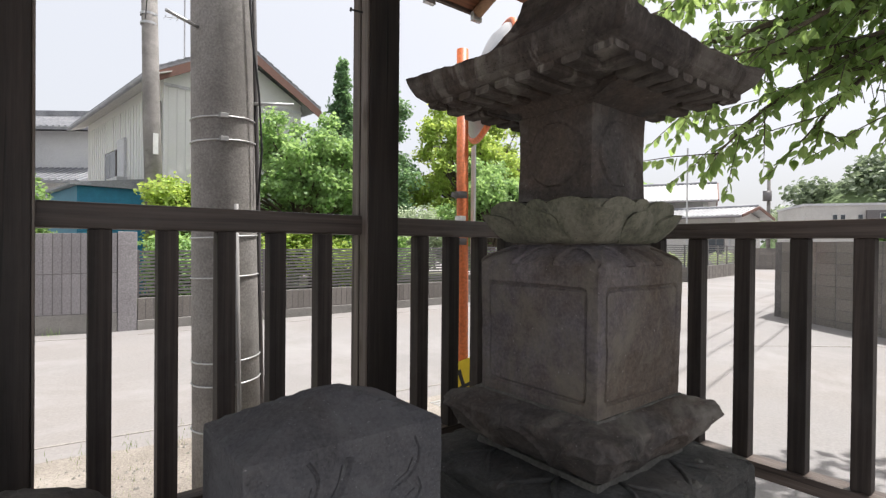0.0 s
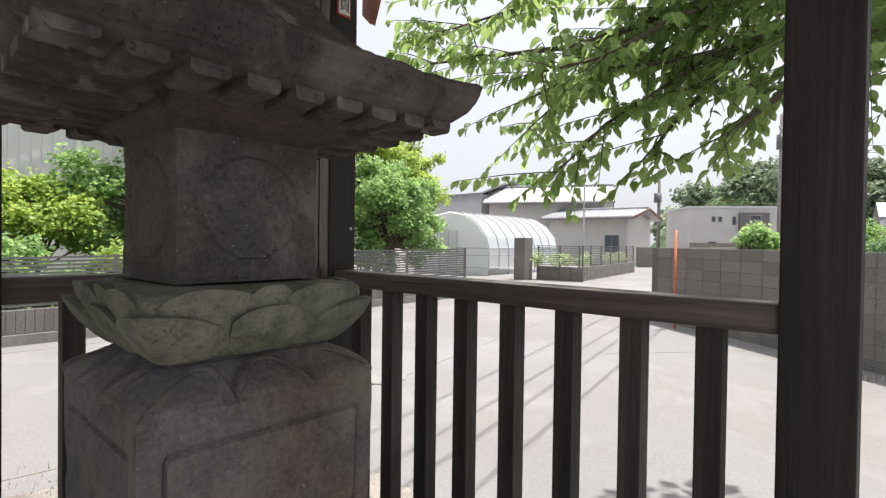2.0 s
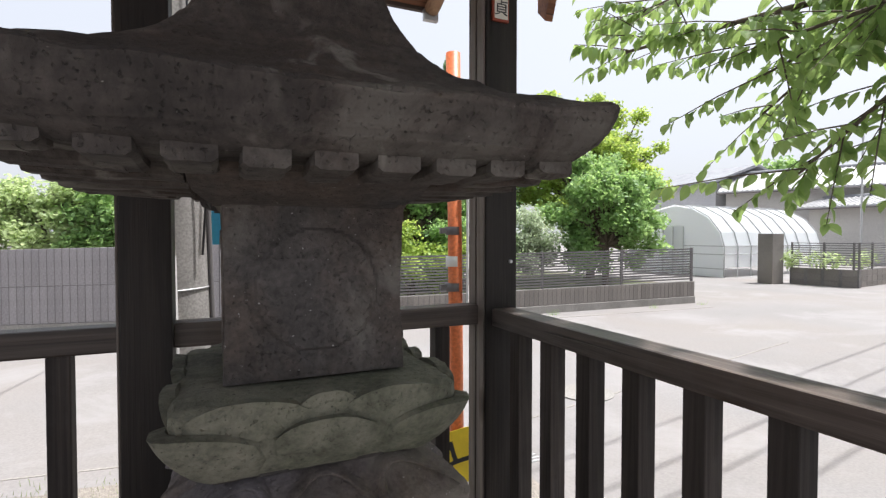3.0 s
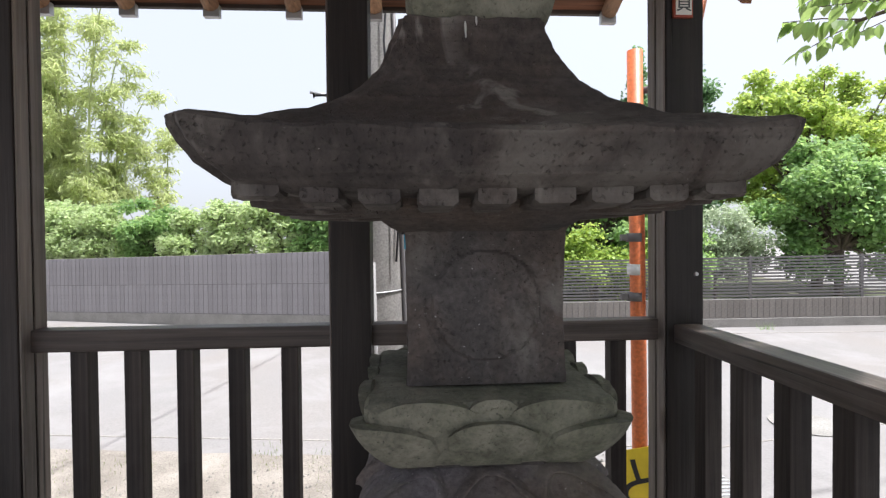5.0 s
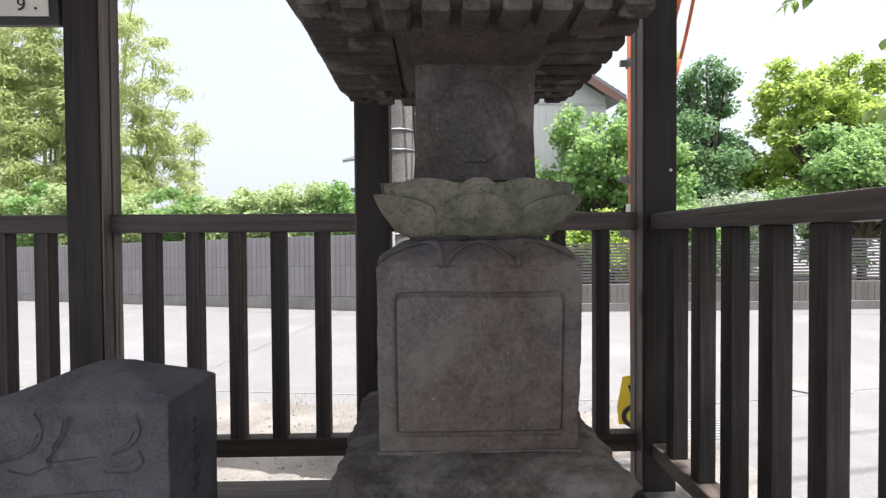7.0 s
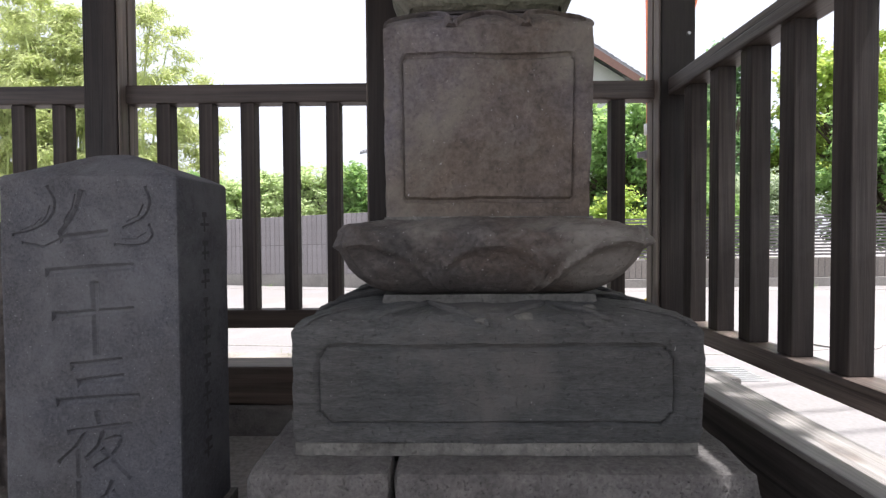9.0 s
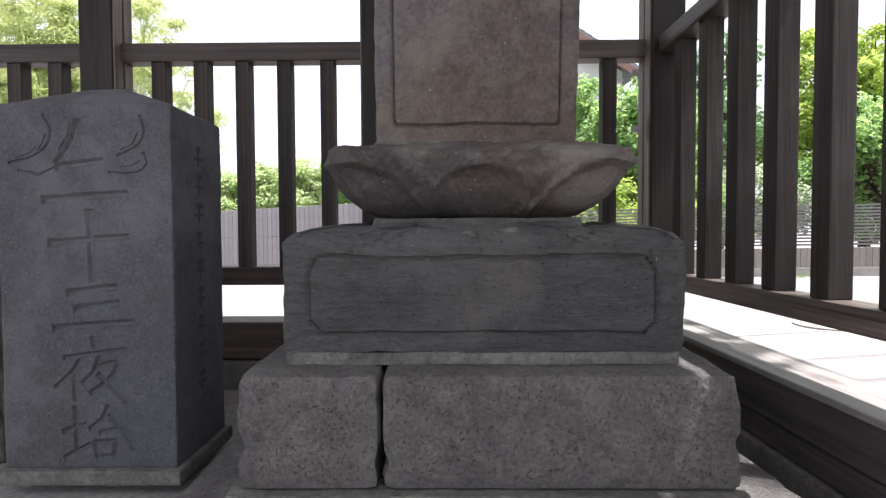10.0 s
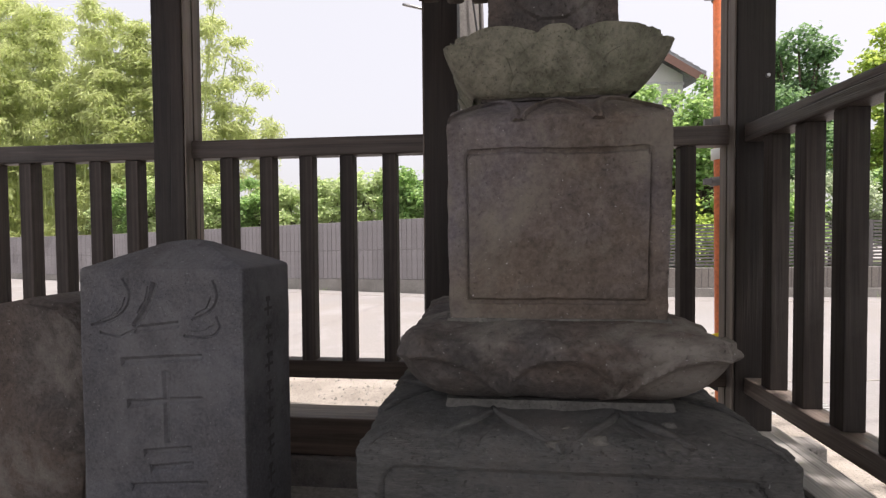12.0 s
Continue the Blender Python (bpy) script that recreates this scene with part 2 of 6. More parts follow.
tile_mat = surface("roof_tile", (0.184, 0.190, 0.207), (0.310, 0.316, 0.333), 1.5, 30, 0.55, 0.3)
tile_pale = surface("pale_roof_tile", (0.380, 0.380, 0.391), (0.517, 0.517, 0.517), 1.0, 30, 0.5, 0.2)
brown_trim = plain("red_brown_trim", (0.15, 0.075, 0.055), 0.6)
teal = plain("teal_sheet", (0.02, 0.17, 0.27), 0.6)
window_dark = plain("dark_window_glass", (0.06, 0.07, 0.08), 0.12)
bark = surface("bark", (0.069, 0.052, 0.040), (0.161, 0.127, 0.098), 8, 60, 0.95, 0.9)
leaf_cherry = leaf_mat("cherry_leaf", (0.085, 0.155, 0.055), (0.17, 0.27, 0.095), (0.56, 0.72, 0.22), 0.55, 0.4)
# distance haze is put into the hill's greyer leaf green
leaf_hill = leaf_mat("hazed_woodland_leaf", (0.11, 0.15, 0.095), (0.19, 0.24, 0.15), (0.28, 0.34, 0.2), 0.4)
leaf_dark = leaf_mat("dark_leaf", (0.069, 0.144, 0.069), (0.161, 0.270, 0.138), (0.322, 0.494, 0.196), 0.45)
leaf_mid = leaf_mat("mid_leaf", (0.118, 0.218, 0.079), (0.265, 0.409, 0.159), (0.529, 0.714, 0.238), 0.5)
leaf_bright = leaf_mat("bright_leaf", (0.172, 0.276, 0.057), (0.356, 0.483, 0.115), (0.690, 0.782, 0.184), 0.5)
leaf_grey = leaf_mat("grey_green_leaf", (0.287, 0.345, 0.241), (0.494, 0.552, 0.402), (0.598, 0.690, 0.437), 0.45)
leaf_pale = leaf_mat("pale_green_leaf", (0.276, 0.365, 0.166), (0.474, 0.574, 0.298), (0.684, 0.773, 0.397), 0.55)
leaf_bamboo = leaf_mat("bamboo_leaf", (0.31, 0.38, 0.16), (0.54, 0.60, 0.29), (0.78, 0.82, 0.42), 0.56)
grass_mat = leaf_mat("grass_blade", (0.08, 0.12, 0.03), (0.16, 0.20, 0.06), (0.30, 0.36, 0.10), 0.35)
vinyl = leaf_mat("greenhouse_vinyl", (0.715, 0.741, 0.754), (0.806, 0.832, 0.845), (0.900, 0.900, 0.900), 0.45, 0.3)
garden_soil = surface("garden_soil", (0.045, 0.06, 0.025), (0.10, 0.11, 0.05), 1.0, 30, 0.95, 0.8, (0.13, 0.11, 0.08), 0.8)
far_green = surface("far_wood", (0.05, 0.085, 0.035), (0.11, 0.16, 0.06), 0.12, 1.2, 0.9, 0.8, (0.14, 0.19, 0.08), 0.1)


# ---- mesh helpers ----
def mesh_of(name, bm, material, smooth=False):
    me = bpy.data.meshes.new(name)
    bm.to_mesh(me)
    bm.free()
    me.materials.append(material)
    if smooth:
        me.shade_smooth()
    return me


def part(name, bm, material, parent=None, label="", smooth=False):
    """One mesh object, under a thing or under a part."""
    ob = new(name, mesh_of(name, bm, material, smooth) if isinstance(bm, bmesh.types.BMesh) else bm)
    if parent:
        ob.parent = parent
        ob.matrix_parent_inverse = parent.matrix_basis.inverted()
    if label:
        ob["label"] = label
    return ob


def box(x0, y0, z0, x1, y1, z1, bevel=0.0, bm=None):
    bm = bm or bmesh.new()
    r = bmesh.ops.create_cube(bm, size=1.0)["verts"]
    for v in r:
        v.co = Vector(((x0 + x1) / 2 + v.co.x * (x1 - x0), (y0 + y1) / 2 + v.co.y * (y1 - y0), (z0 + z1) / 2 + v.co.z * (z1 - z0)))
    if bevel:
        edges = list({e for v in r for e in v.link_edges})
        bmesh.ops.bevel(bm, geom=edges, offset=bevel, segments=2, affect="EDGES", profile=0.6)
    return bm


def tube(points, radii, sides=10, bm=None):
    """A round limb along points."""
    bm = bm or bmesh.new()
    rings = []
    pts = [Vector(p) for p in points]
    for k, p in enumerate(pts):
        d = (pts[min(k + 1, len(pts) - 1)] - pts[max(k - 1, 0)]).normalized()
        a = d.orthogonal().normalized()
        if abs(d.z) < 0.95:
            a = d.cross(Vector((0, 0, 1))).normalized()
        b = d.cross(a)
        r = radii[k] if isinstance(radii, (list, tuple)) else radii
        rings.append([bm.verts.new(p + r * (math.cos(2 * math.pi * i / sides) * a + math.sin(2 * math.pi * i / sides) * b)) for i in range(sides)])
    for r0, r1 in zip(rings, rings[1:]):
        for i in range(sides):
            bm.faces.new((r0[i], r0[(i + 1) % sides], r1[(i + 1) % sides], r1[i]))
    bm.faces.new(rings[0][::-1])
    bm.faces.new(rings[-1])
    return bm


def prism(outline, axis, a, b, bm=None):
    """A flat outline drawn out along an axis from a to b."""
    bm = bm or bmesh.new()
    def place(p, w):
        return {"x": (w, p[0], p[1]), "y": (p[0], w, p[1]), "z": (p[0], p[1], w)}[axis]
    lo = [bm.verts.new(place(p, a)) for p in outline]
    hi = [bm.verts.new(place(p, b)) for p in outline]
    bm.faces.new(lo)
    bm.faces.new(hi[::-1])
    for i in range(len(lo)):
        j = (i + 1) % len(lo)
        bm.faces.new((lo[j], lo[i], hi[i], hi[j]))
    bmesh.ops.recalc_face_normals(bm, faces=bm.faces)
    return bm


def square_loft(levels, cuts, relief=None, rough=0.003, seed=0.0, corner=0.03):
    """A square stone built from rings. levels: rows of (z, half width, lift of the corners, swell of the corners);
    cuts: places along a side from -1 to 1; relief(s, z): metres that the face stands out there."""
    bm = bmesh.new()
    rings = []
    for row in levels:
        z, h, lift, swell = (list(row) + [0, 0])[:4]
        ring = []
        for k in range(4):
            c, s_ = [(1, 0), (0, 1), (-1, 0), (0, -1)][k]
            for s in cuts[:-1]:
                out = h + swell * abs(s) ** 4 + (relief(s, z, k) if relief else 0)
                near = max(0.0, abs(s) - 0.94) / 0.06
                out -= corner * h * near * near * 0.35
                side = s * (h + swell * abs(s) ** 4) * (1 - corner * near * 0.3)
                # outward is (s_, -c), along is (c, s_)
                p = Vector((c * side + s_ * out, s_ * side - c * out, z + lift * abs(s) ** 2.6))
                n = noise.fractal(p * 14 + Vector((seed, 0, 0)), 0.8, 2.0, 4)
                m = noise.noise(p * 4 + Vector((0, seed, 0)))
                p += (Vector((s_, -c, 0)) * (n + m) + Vector((0, 0, 0.6 * n))) * rough
                ring.append(bm.verts.new(p))
        rings.append(ring)
    n = len(rings[0])
    for r0, r1 in zip(rings, rings[1:]):
        for i in range(n):
            bm.faces.new((r0[i], r0[(i + 1) % n], r1[(i + 1) % n], r1[i]))
    bm.faces.new(rings[0][::-1])
    bm.faces.new(rings[-1])
    bmesh.ops.recalc_face_normals(bm, faces=bm.faces)
    return bm


def even(n):
    return [-1 + 2 * i / n for i in range(n + 1)]


def spread(z0, z1, n, h0, h1=None, power=1.0):
    h1 = h0 if h1 is None else h1
    return [(z0 + (z1 - z0) * i / n, h0 + (h1 - h0) * (i / n) ** power) for i in range(n + 1)]


def thing(name, label, category, group="", at=(0, 0, 0)):
    e = new(name)
    e.empty_display_size = 0.1
    e.location = at
    return tagged(e, label, category, group)


def moved(bm, m):
    bmesh.ops.transform(bm, matrix=m, verts=bm.verts)
    return bm

# ---- ground ----


def gz(x):
    """The road's height: it falls gently towards -x."""
    return -0.06 + 0.0145 * (min(14.0, max(-16.0, x)) - 1.0)


bm = bmesh.new()
gx = [-900, -200, -60, -30, -16, -12, -8, -4, 0, 4, 8, 11, 14, 30, 60, 200, 900]
gy = [-900, -200, -60, -20, -8, 0, 4, 8, 12, 20, 60, 200, 900]
grid = [[bm.verts.new((x, y, gz(x))) for y in gy] for x in gx]
for a, b in zip(grid, grid[1:]):
    for k in range(len(gy) - 1):
        bm.faces.new((a[k], b[k], b[k + 1], a[k + 1]))
ground = tagged(part("ground", bm, concrete), "pale sunlit concrete road and yards", "ground", kind="structure")

# gravel verge behind the hut, with an uneven edge towards the road
bm = bmesh.new()
rng = random.Random(3)
near_row, far_row = [], []
for i in range(41):
    x = -6.0 + 9.0 * i / 40
    near_row.append(bm.verts.new((x, 1.2, gz(x) + 0.014)))
    far_row.append(bm.verts.new((x, 4.25 - 0.17 * x + 0.05 * noise.noise(Vector((x * 3, 0, 0))), gz(x) + 0.008)))
for i in range(40):
    bm.faces.new((near_row[i], near_row[i + 1], far_row[i + 1], far_row[i]))
verge = tagged(part("verge", bm, gravel_mat), "dry gravel verge with sparse grass", "verge", kind="structure")
bm = bmesh.new()
for i in range(1400):
    x, y = rng.uniform(-3.5, 2.6), rng.uniform(1.75, 4.0)
    r = rng.uniform(0.006, 0.017)
    tip = bm.verts.new((x, y, gz(x) + 0.01 + r * 0.9))
    ring = [bm.verts.new((x + r * math.cos(a) * rng.uniform(0.7, 1.3), y + r * math.sin(a) * rng.uniform(0.7, 1.3), gz(x) + 0.008)) for a in (0.2, 1.3, 2.5, 3.7, 4.9)]
    for k in range(5):
        bm.faces.new((ring[k], ring[(k + 1) % 5], tip))
tagged(part("gravel", bm, pebble_mat), "loose grey gravel on the verge", "gravel", kind="stuff")


def blades(name, places, label, height=0.05, mat=grass_mat, seed=1):
    r = random.Random(seed)
    verts, faces = [], []
    for cx, cy, spread_, count in places:
        for _ in range(count):
            x, y = r.gauss(cx, spread_), r.gauss(cy, spread_)
            a, h, lean = r.uniform(0, 6.28), height * r.uniform(0.4, 1.2), r.uniform(0.1, 0.7)
            w = 0.0015 + 0.012 * height
            dx, dy = math.cos(a), math.sin(a)
            k = len(verts)
            verts += [(x - dy * w, y + dx * w, gz(x)), (x + dy * w, y - dx * w, gz(x)), (x + dx * lean * h, y + dy * lean * h, gz(x) + h)]
            faces.append((k, k + 1, k + 2))
    me = bpy.data.meshes.new(name)
    me.from_pydata(verts, [], faces)
    me.materials.append(mat)
    return tagged(part(name, me, mat), label, "grass", kind="stuff")


blades("grass", [(rng.uniform(-3.2, 2.2), rng.uniform(3.2, 4.3), 0.14, 40) for _ in range(34)] + [(rng.uniform(-2, 2.4), rng.uniform(1.7, 2.4), 0.12, 30) for _ in range(14)],
       "sparse dry grass tufts on the gravel")
blades("weeds", [(7.4, 8.78, 0.07, 40), (9.9, 8.5, 0.05, 26), (0.1, 9.95, 0.07, 30), (-3.0, 11.1, 0.07, 30), (3.2, 9.3, 0.05, 20), (11.3, 8.4, 0.06, 20), (2.6, 1.8, 0.1, 60), (2.1, 0.6, 0.1, 60)],
       "small green weeds at the foot of the walls", 0.12, leaf_mid, 4)

# ---- the hut ----
platform = tagged(part("platform", box(-1.35, -1.3, -0.2, 1.86, 1.5, 0.36, 0.015), floor_mat), "concrete platform of the open hut", "platform", kind="structure")

POST = 0.105
posts = [(-0.062, 1.41), (0.843, 1.41), (1.763, 1.41), (1.77, 0.062), (-0.945, 1.41), (-0.945, 0.062)]


def hut_post(x, y, pale_face):
    e = thing("hut_post", "dark-stained square timber post of the hut", "post", "hut posts", (x, y, 0.575))
    h = POST / 2
    part("shaft", box(x - h, y - h, 0.575, x + h, y + h, 2.75, 0.004), post_wood, e)
    if pale_face:
        # greyed facing strip with a gap beside it, coloured paler for sky light there
        sx = -1 if pale_face < 0 else 1
        x0, x1 = sorted((x + sx * (h + 0.0005), x + sx * (h + 0.006)))
        part("facing_strip", box(x0, y - h * 0.9, 0.58, x1, y - 0.004, 2.74, 0.002), wood_pale, e, "greyed timber strip toned paler for sky light")
        part("facing_strip", box(x0, y + 0.004, 0.58, x1, y + h * 0.9, 2.74, 0.002), wood_pale, e, "greyed timber strip toned paler for sky light")
    return e


for (x, y), face in zip(posts, (1, -1, -1, 0, 0, 0)):
    hut_post(x, y, face)

baluster_mesh = mesh_of("baluster", box(-0.023, -0.023, 0.735, 0.023, 0.023, 1.425, 0.003), wood_z)


def railing(name_label, x0, x1, y0, y1, along, places, mesh):
    """A bay of fence between two posts: top rail, bottom rail, balusters."""
    e = thing("railing", name_label, "railing", "hut railings", ((x0 + x1) / 2, (y0 + y1) / 2, 0.69))
    if along == "x":
        part("top_rail", box(x0 - 0.004, y0, 1.425, x1 + 0.004, y1, 1.485, 0.006), rail_x, e)
        part("bottom_rail", box(x0 - 0.004, y0 + 0.004, 0.69, x1 + 0.004, y1 - 0.004, 0.75, 0.005), wood_x, e)
    else:
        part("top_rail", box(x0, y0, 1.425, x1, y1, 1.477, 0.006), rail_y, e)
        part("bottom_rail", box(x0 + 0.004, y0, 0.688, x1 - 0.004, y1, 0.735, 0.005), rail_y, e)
    for q in places:
        ob = part("baluster", mesh, wood_z, e)
        ob.matrix_basis = pose(q, (y0 + y1) / 2, 0) if along == "x" else pose((x0 + x1) / 2, q, 0, 0, 0, 90)
    return e


LABEL = "dark-stained timber railing with square balusters between hut posts"
railing(LABEL, -0.0095, 0.7905, 1.395, 1.455, "x", (0.113, 0.252, 0.389, 0.526, 0.668), baluster_mesh)
railing(LABEL, 0.8955, 1.7105, 1.395, 1.455, "x", (1.03, 1.168, 1.307, 1.447, 1.592), baluster_mesh)
railing(LABEL, -0.8925, -0.1145, 1.395, 1.455, "x", (-0.77, -0.633, -0.50, -0.365, -0.23), baluster_mesh)
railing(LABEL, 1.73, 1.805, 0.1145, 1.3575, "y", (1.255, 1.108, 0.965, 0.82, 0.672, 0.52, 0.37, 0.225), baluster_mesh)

# ground sills of the hut on a stone footing
sill = thing("ground_sill", "greyed timber ground sill under the hut posts", "sill", "", (0.4, 1.41, 0.41))
part("sill_beam", box(-1.0, 1.355, 0.45, 1.715, 1.485, 0.574, 0.006), wood_x, sill)
sill = thing("ground_sill", "timber ground sill, sunlight on its top put in as a paler strip", "sill", "", (1.78, 0.7, 0.41))
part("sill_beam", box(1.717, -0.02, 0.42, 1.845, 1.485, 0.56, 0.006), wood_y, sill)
# paler wood puts the sunlight on the sill's top into its colour
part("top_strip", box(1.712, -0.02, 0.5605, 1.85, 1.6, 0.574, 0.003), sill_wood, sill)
footing = tagged(part("footing", box(-1.05, 1.33, 0.3, 1.70, 1.5, 0.448, 0.01), stone_base), "rough stone footing below the sill", "footing", kind="structure")
footing = tagged(part("footing", box(1.703, -0.05, 0.3, 1.86, 1.5, 0.418, 0.01), stone_base), "rough stone footing below the sill", "footing", kind="structure")
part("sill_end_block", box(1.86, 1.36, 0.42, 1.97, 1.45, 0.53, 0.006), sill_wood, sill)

# roof: boarded slopes on round rafters, ridge along x
RIDGE_Y, RIDGE_Z, EAVE_Z, SLOPE = 0.72, 3.21, 2.635, 0.44
roof = thing("hut_roof", "boarded timber hut roof with round rafters", "roof", "", (0.5, RIDGE_Y, 2.7))
for side, (xa, xb) in ((1, (-1.6, 2.25)), (-1, (-1.6, 2.25))):
    for k in range(9):
        ya, yb = 1.31 * k / 9, 1.31 * (k + 1) / 9 - 0.004
        x_end = xb
        outline = [(RIDGE_Y + side * ya, RIDGE_Z - SLOPE * ya), (RIDGE_Y + side * yb, RIDGE_Z - SLOPE * yb),
                   (RIDGE_Y + side * yb, RIDGE_Z - SLOPE * yb + 0.018), (RIDGE_Y + side * ya, RIDGE_Z - SLOPE * ya + 0.018)]
        if side == 1 and k >= 7:
            x_end = xb - 0.2 * (k - 6)
        part("roof_board", prism(outline, "x", xa, x_end), deck_wood, roof)
    y_e = RIDGE_Y + side * 1.31
    cover = [(RIDGE_Y, RIDGE_Z + 0.022), (RIDGE_Y + side * 1.22, RIDGE_Z - SLOPE * 1.22 + 0.022), (RIDGE_Y + side * 1.22, RIDGE_Z - SLOPE * 1.22 + 0.07), (RIDGE_Y, RIDGE_Z + 0.09)]
    part("roof_cover", prism(cover, "x", -1.62, 1.83), tile_mat, roof, "dark roof covering")
    cover = [(RIDGE_Y, RIDGE_Z + 0.022), (RIDGE_Y + side * 1.0, RIDGE_Z - SLOPE * 1.0 + 0.022), (RIDGE_Y + side * 1.0, RIDGE_Z - SLOPE * 1.0 + 0.07), (RIDGE_Y, RIDGE_Z + 0.09)]
    part("roof_cover", prism(cover, "x", 1.831, 2.25), tile_mat, roof, "dark roof covering")
    part("fascia", box(-1.6, y_e - 0.012, EAVE_Z - 0.012, 1.84, y_e + 0.01, EAVE_Z + 0.035, 0.002), wood_x, roof)
    for k in range(11):
        x = -1.30 + 0.31 * k
        pts = [(x, RIDGE_Y + side * d, RIDGE_Z - SLOPE * d - 0.032) for d in (0.02, 0.5, 0.9, 1.27)]
        raf = part("rafter", tube(pts, 0.03, 12), rafter_wood, roof, smooth=True)
        part("rafter_cap", box(x - 0.03, RIDGE_Y + side * 1.28 - 0.012, EAVE_Z - 0.058, x + 0.03, RIDGE_Y + side * 1.28 + 0.012, EAVE_Z - 0.013), steel, raf, "small metal cap")
    part("eave_beam", box(-1.4, RIDGE_Y + side * 0.69 - 0.05, 2.75, 1.95, RIDGE_Y + side * 0.69 + 0.05, 2.85, 0.005), wood_x, roof)
part("ridge_beam", box(-1.5, RIDGE_Y - 0.05, 3.02, 2.1, RIDGE_Y + 0.05, 3.13, 0.005), wood_x, roof)
for x in (-0.945, 1.766):
    part("tie_beam", box(x - 0.05, 0.03, 2.76, x + 0.05, 1.35, 2.86, 0.005), wood_y, roof)
# barge board at the open gable end
barge = [(1.75, 2.55), (1.80, 2.60), (1.80, 2.74), (RIDGE_Y, 3.26), (RIDGE_Y, 3.10), (1.70, 2.68)]
part("barge_board", prism(barge, "x", 2.19, 2.225), deck_wood, roof)
barge = [(2 * RIDGE_Y - y, z) for y, z in barge]
part("barge_board", prism(barge, "x", 2.19, 2.225), deck_wood, roof)

# lower lintel with a curved bracket in the far bay
lintel = thing("lintel", "brown timber lintel with a curved bracket", "beam", "", (-0.5, 1.41, 2.3))
part("beam", box(-0.89, 1.385, 2.33, -0.30, 1.435, 2.5, 0.004), deck_wood, lintel)
part("bracket", prism([(-0.31, 2.5), (-0.19, 2.5), (-0.19, 2.292), (-0.215, 2.285), (-0.25, 2.32), (-0.31, 2.34)], "y", 1.39, 1.43), wood_x, lintel)


def text_obj(name, body, size, m, mat, parent, depth=0.0008):
    c = bpy.data.curves.new(name, "FONT")
    c.body, c.size, c.extrude, c.align_x, c.align_y = body, size, depth, "CENTER", "CENTER"
    c.materials.append(mat)
    ob = new(name, c)
    bpy.context.view_layer.update()
    me = bpy.data.meshes.new_from_object(ob.evaluated_get(bpy.context.evaluated_depsgraph_get()))
    bpy.data.objects.remove(ob)
    ob = new(name, me)
    ob.parent = parent
    ob.matrix_parent_inverse = parent.matrix_basis.inverted()
    ob.matrix_basis = m
    return ob


# framed notice hanging under the lintel
notice = thing("hanging_notice", "black-framed white notice with brush writing hanging from the lintel", "notice", "", (-0.42, 1.40, 2.19))
tilt = pose(-0.42, 1.372, 2.182, 4, 0, 0)
part("frame", moved(box(-0.29, -0.012, -0.105, 0.29, 0.012, 0.105, 0.003), tilt), black_paint, notice)
part("panel", moved(box(-0.262, -0.0165, -0.08, 0.262, -0.0125, 0.08, 0.001), tilt), paper, notice)
text_obj("writing", "28日", 0.068, tilt @ pose(0.178, -0.0185, 0.028, 90, 0, 0), black_paint, notice)
text_obj("writing", "す.", 0.068, tilt @ pose(0.19, -0.0185, -0.04, 90, 0, 0), black_paint, notice)
for k in range(3):
    part("writing_bar", moved(box(-0.23 + 0.1 * k, -0.0178, 0.008, -0.16 + 0.1 * k, -0.0168, 0.048), tilt), black_paint, notice)
    part("writing_bar", moved(box(-0.22 + 0.1 * k, -0.0178, -0.06, -0.15 + 0.1 * k, -0.0168, -0.022), tilt), black_paint, notice)
for dx in (-0.2, 0.2):
    part("cord", tube([(-0.42 + dx, 1.385, 2.28), (-0.42 + dx, 1.39, 2.34)], 0.003, 6), black_paint, notice)

# name plate on the corner post
plate = thing("post_plate", "small cream name plate with brush writing on the post", "plate", "", (1.757, 1.35, 2.42))
part("board", box(1.727, 1.348, 2.318, 1.781, 1.3565, 2.62, 0.001), red_line, plate)
part("card", box(1.732, 1.3455, 2.324, 1.776, 1.3475, 2.614), paper, plate)
text_obj("writing", "貞", 0.048, pose(1.754, 1.345, 2.352, 90, 0, 0), black_paint, plate)
for k in range(3):
    part("writing_bar", box(1.741, 1.3443, 2.40 + 0.065 * k, 1.767, 1.3453, 2.445 + 0.065 * k), black_paint, plate)
# bolts and a nail in the posts
bolt = thing("post_bolt", "small round steel bolt head in the post", "bolt", "", (1.79, 1.355, 1.6))
part("head", tube([(1.793, 1.358, 1.615), (1.793, 1.350, 1.615)], [0.006, 0.005], 10), steel, bolt)
nail = thing("long_nail", "long nail sticking out of the timber post", "nail", "", (0.78, 1.40, 2.1))
part("shank", tube([(0.79, 1.40, 2.115), (0.745, 1.40, 2.112)], 0.003, 8), black_paint, nail)
part("nail_head", tube([(0.746, 1.40, 2.112), (0.743, 1.40, 2.112)], 0.007, 8), black_paint, nail)

# ---- the stone tower ----
CX, CY = 1.114, 0.825
tower = thing("stone_tower", "weathered square stone prayer tower with lotus courses and a curved roof", "stone tower", "", (CX, CY, 0.46))
C = Matrix.Translation((CX, CY, 0))


def dense(levels, n):
    """More rings between the given ones."""
    out = []
    for a, b in zip(levels, levels[1:]):
        a, b = (list(a) + [0, 0])[:4], (list(b) + [0, 0])[:4]
        out += [tuple(p + (q - p) * k / n for p, q in zip(a, b)) for k in range(n)]
    return out + [levels[-1]]


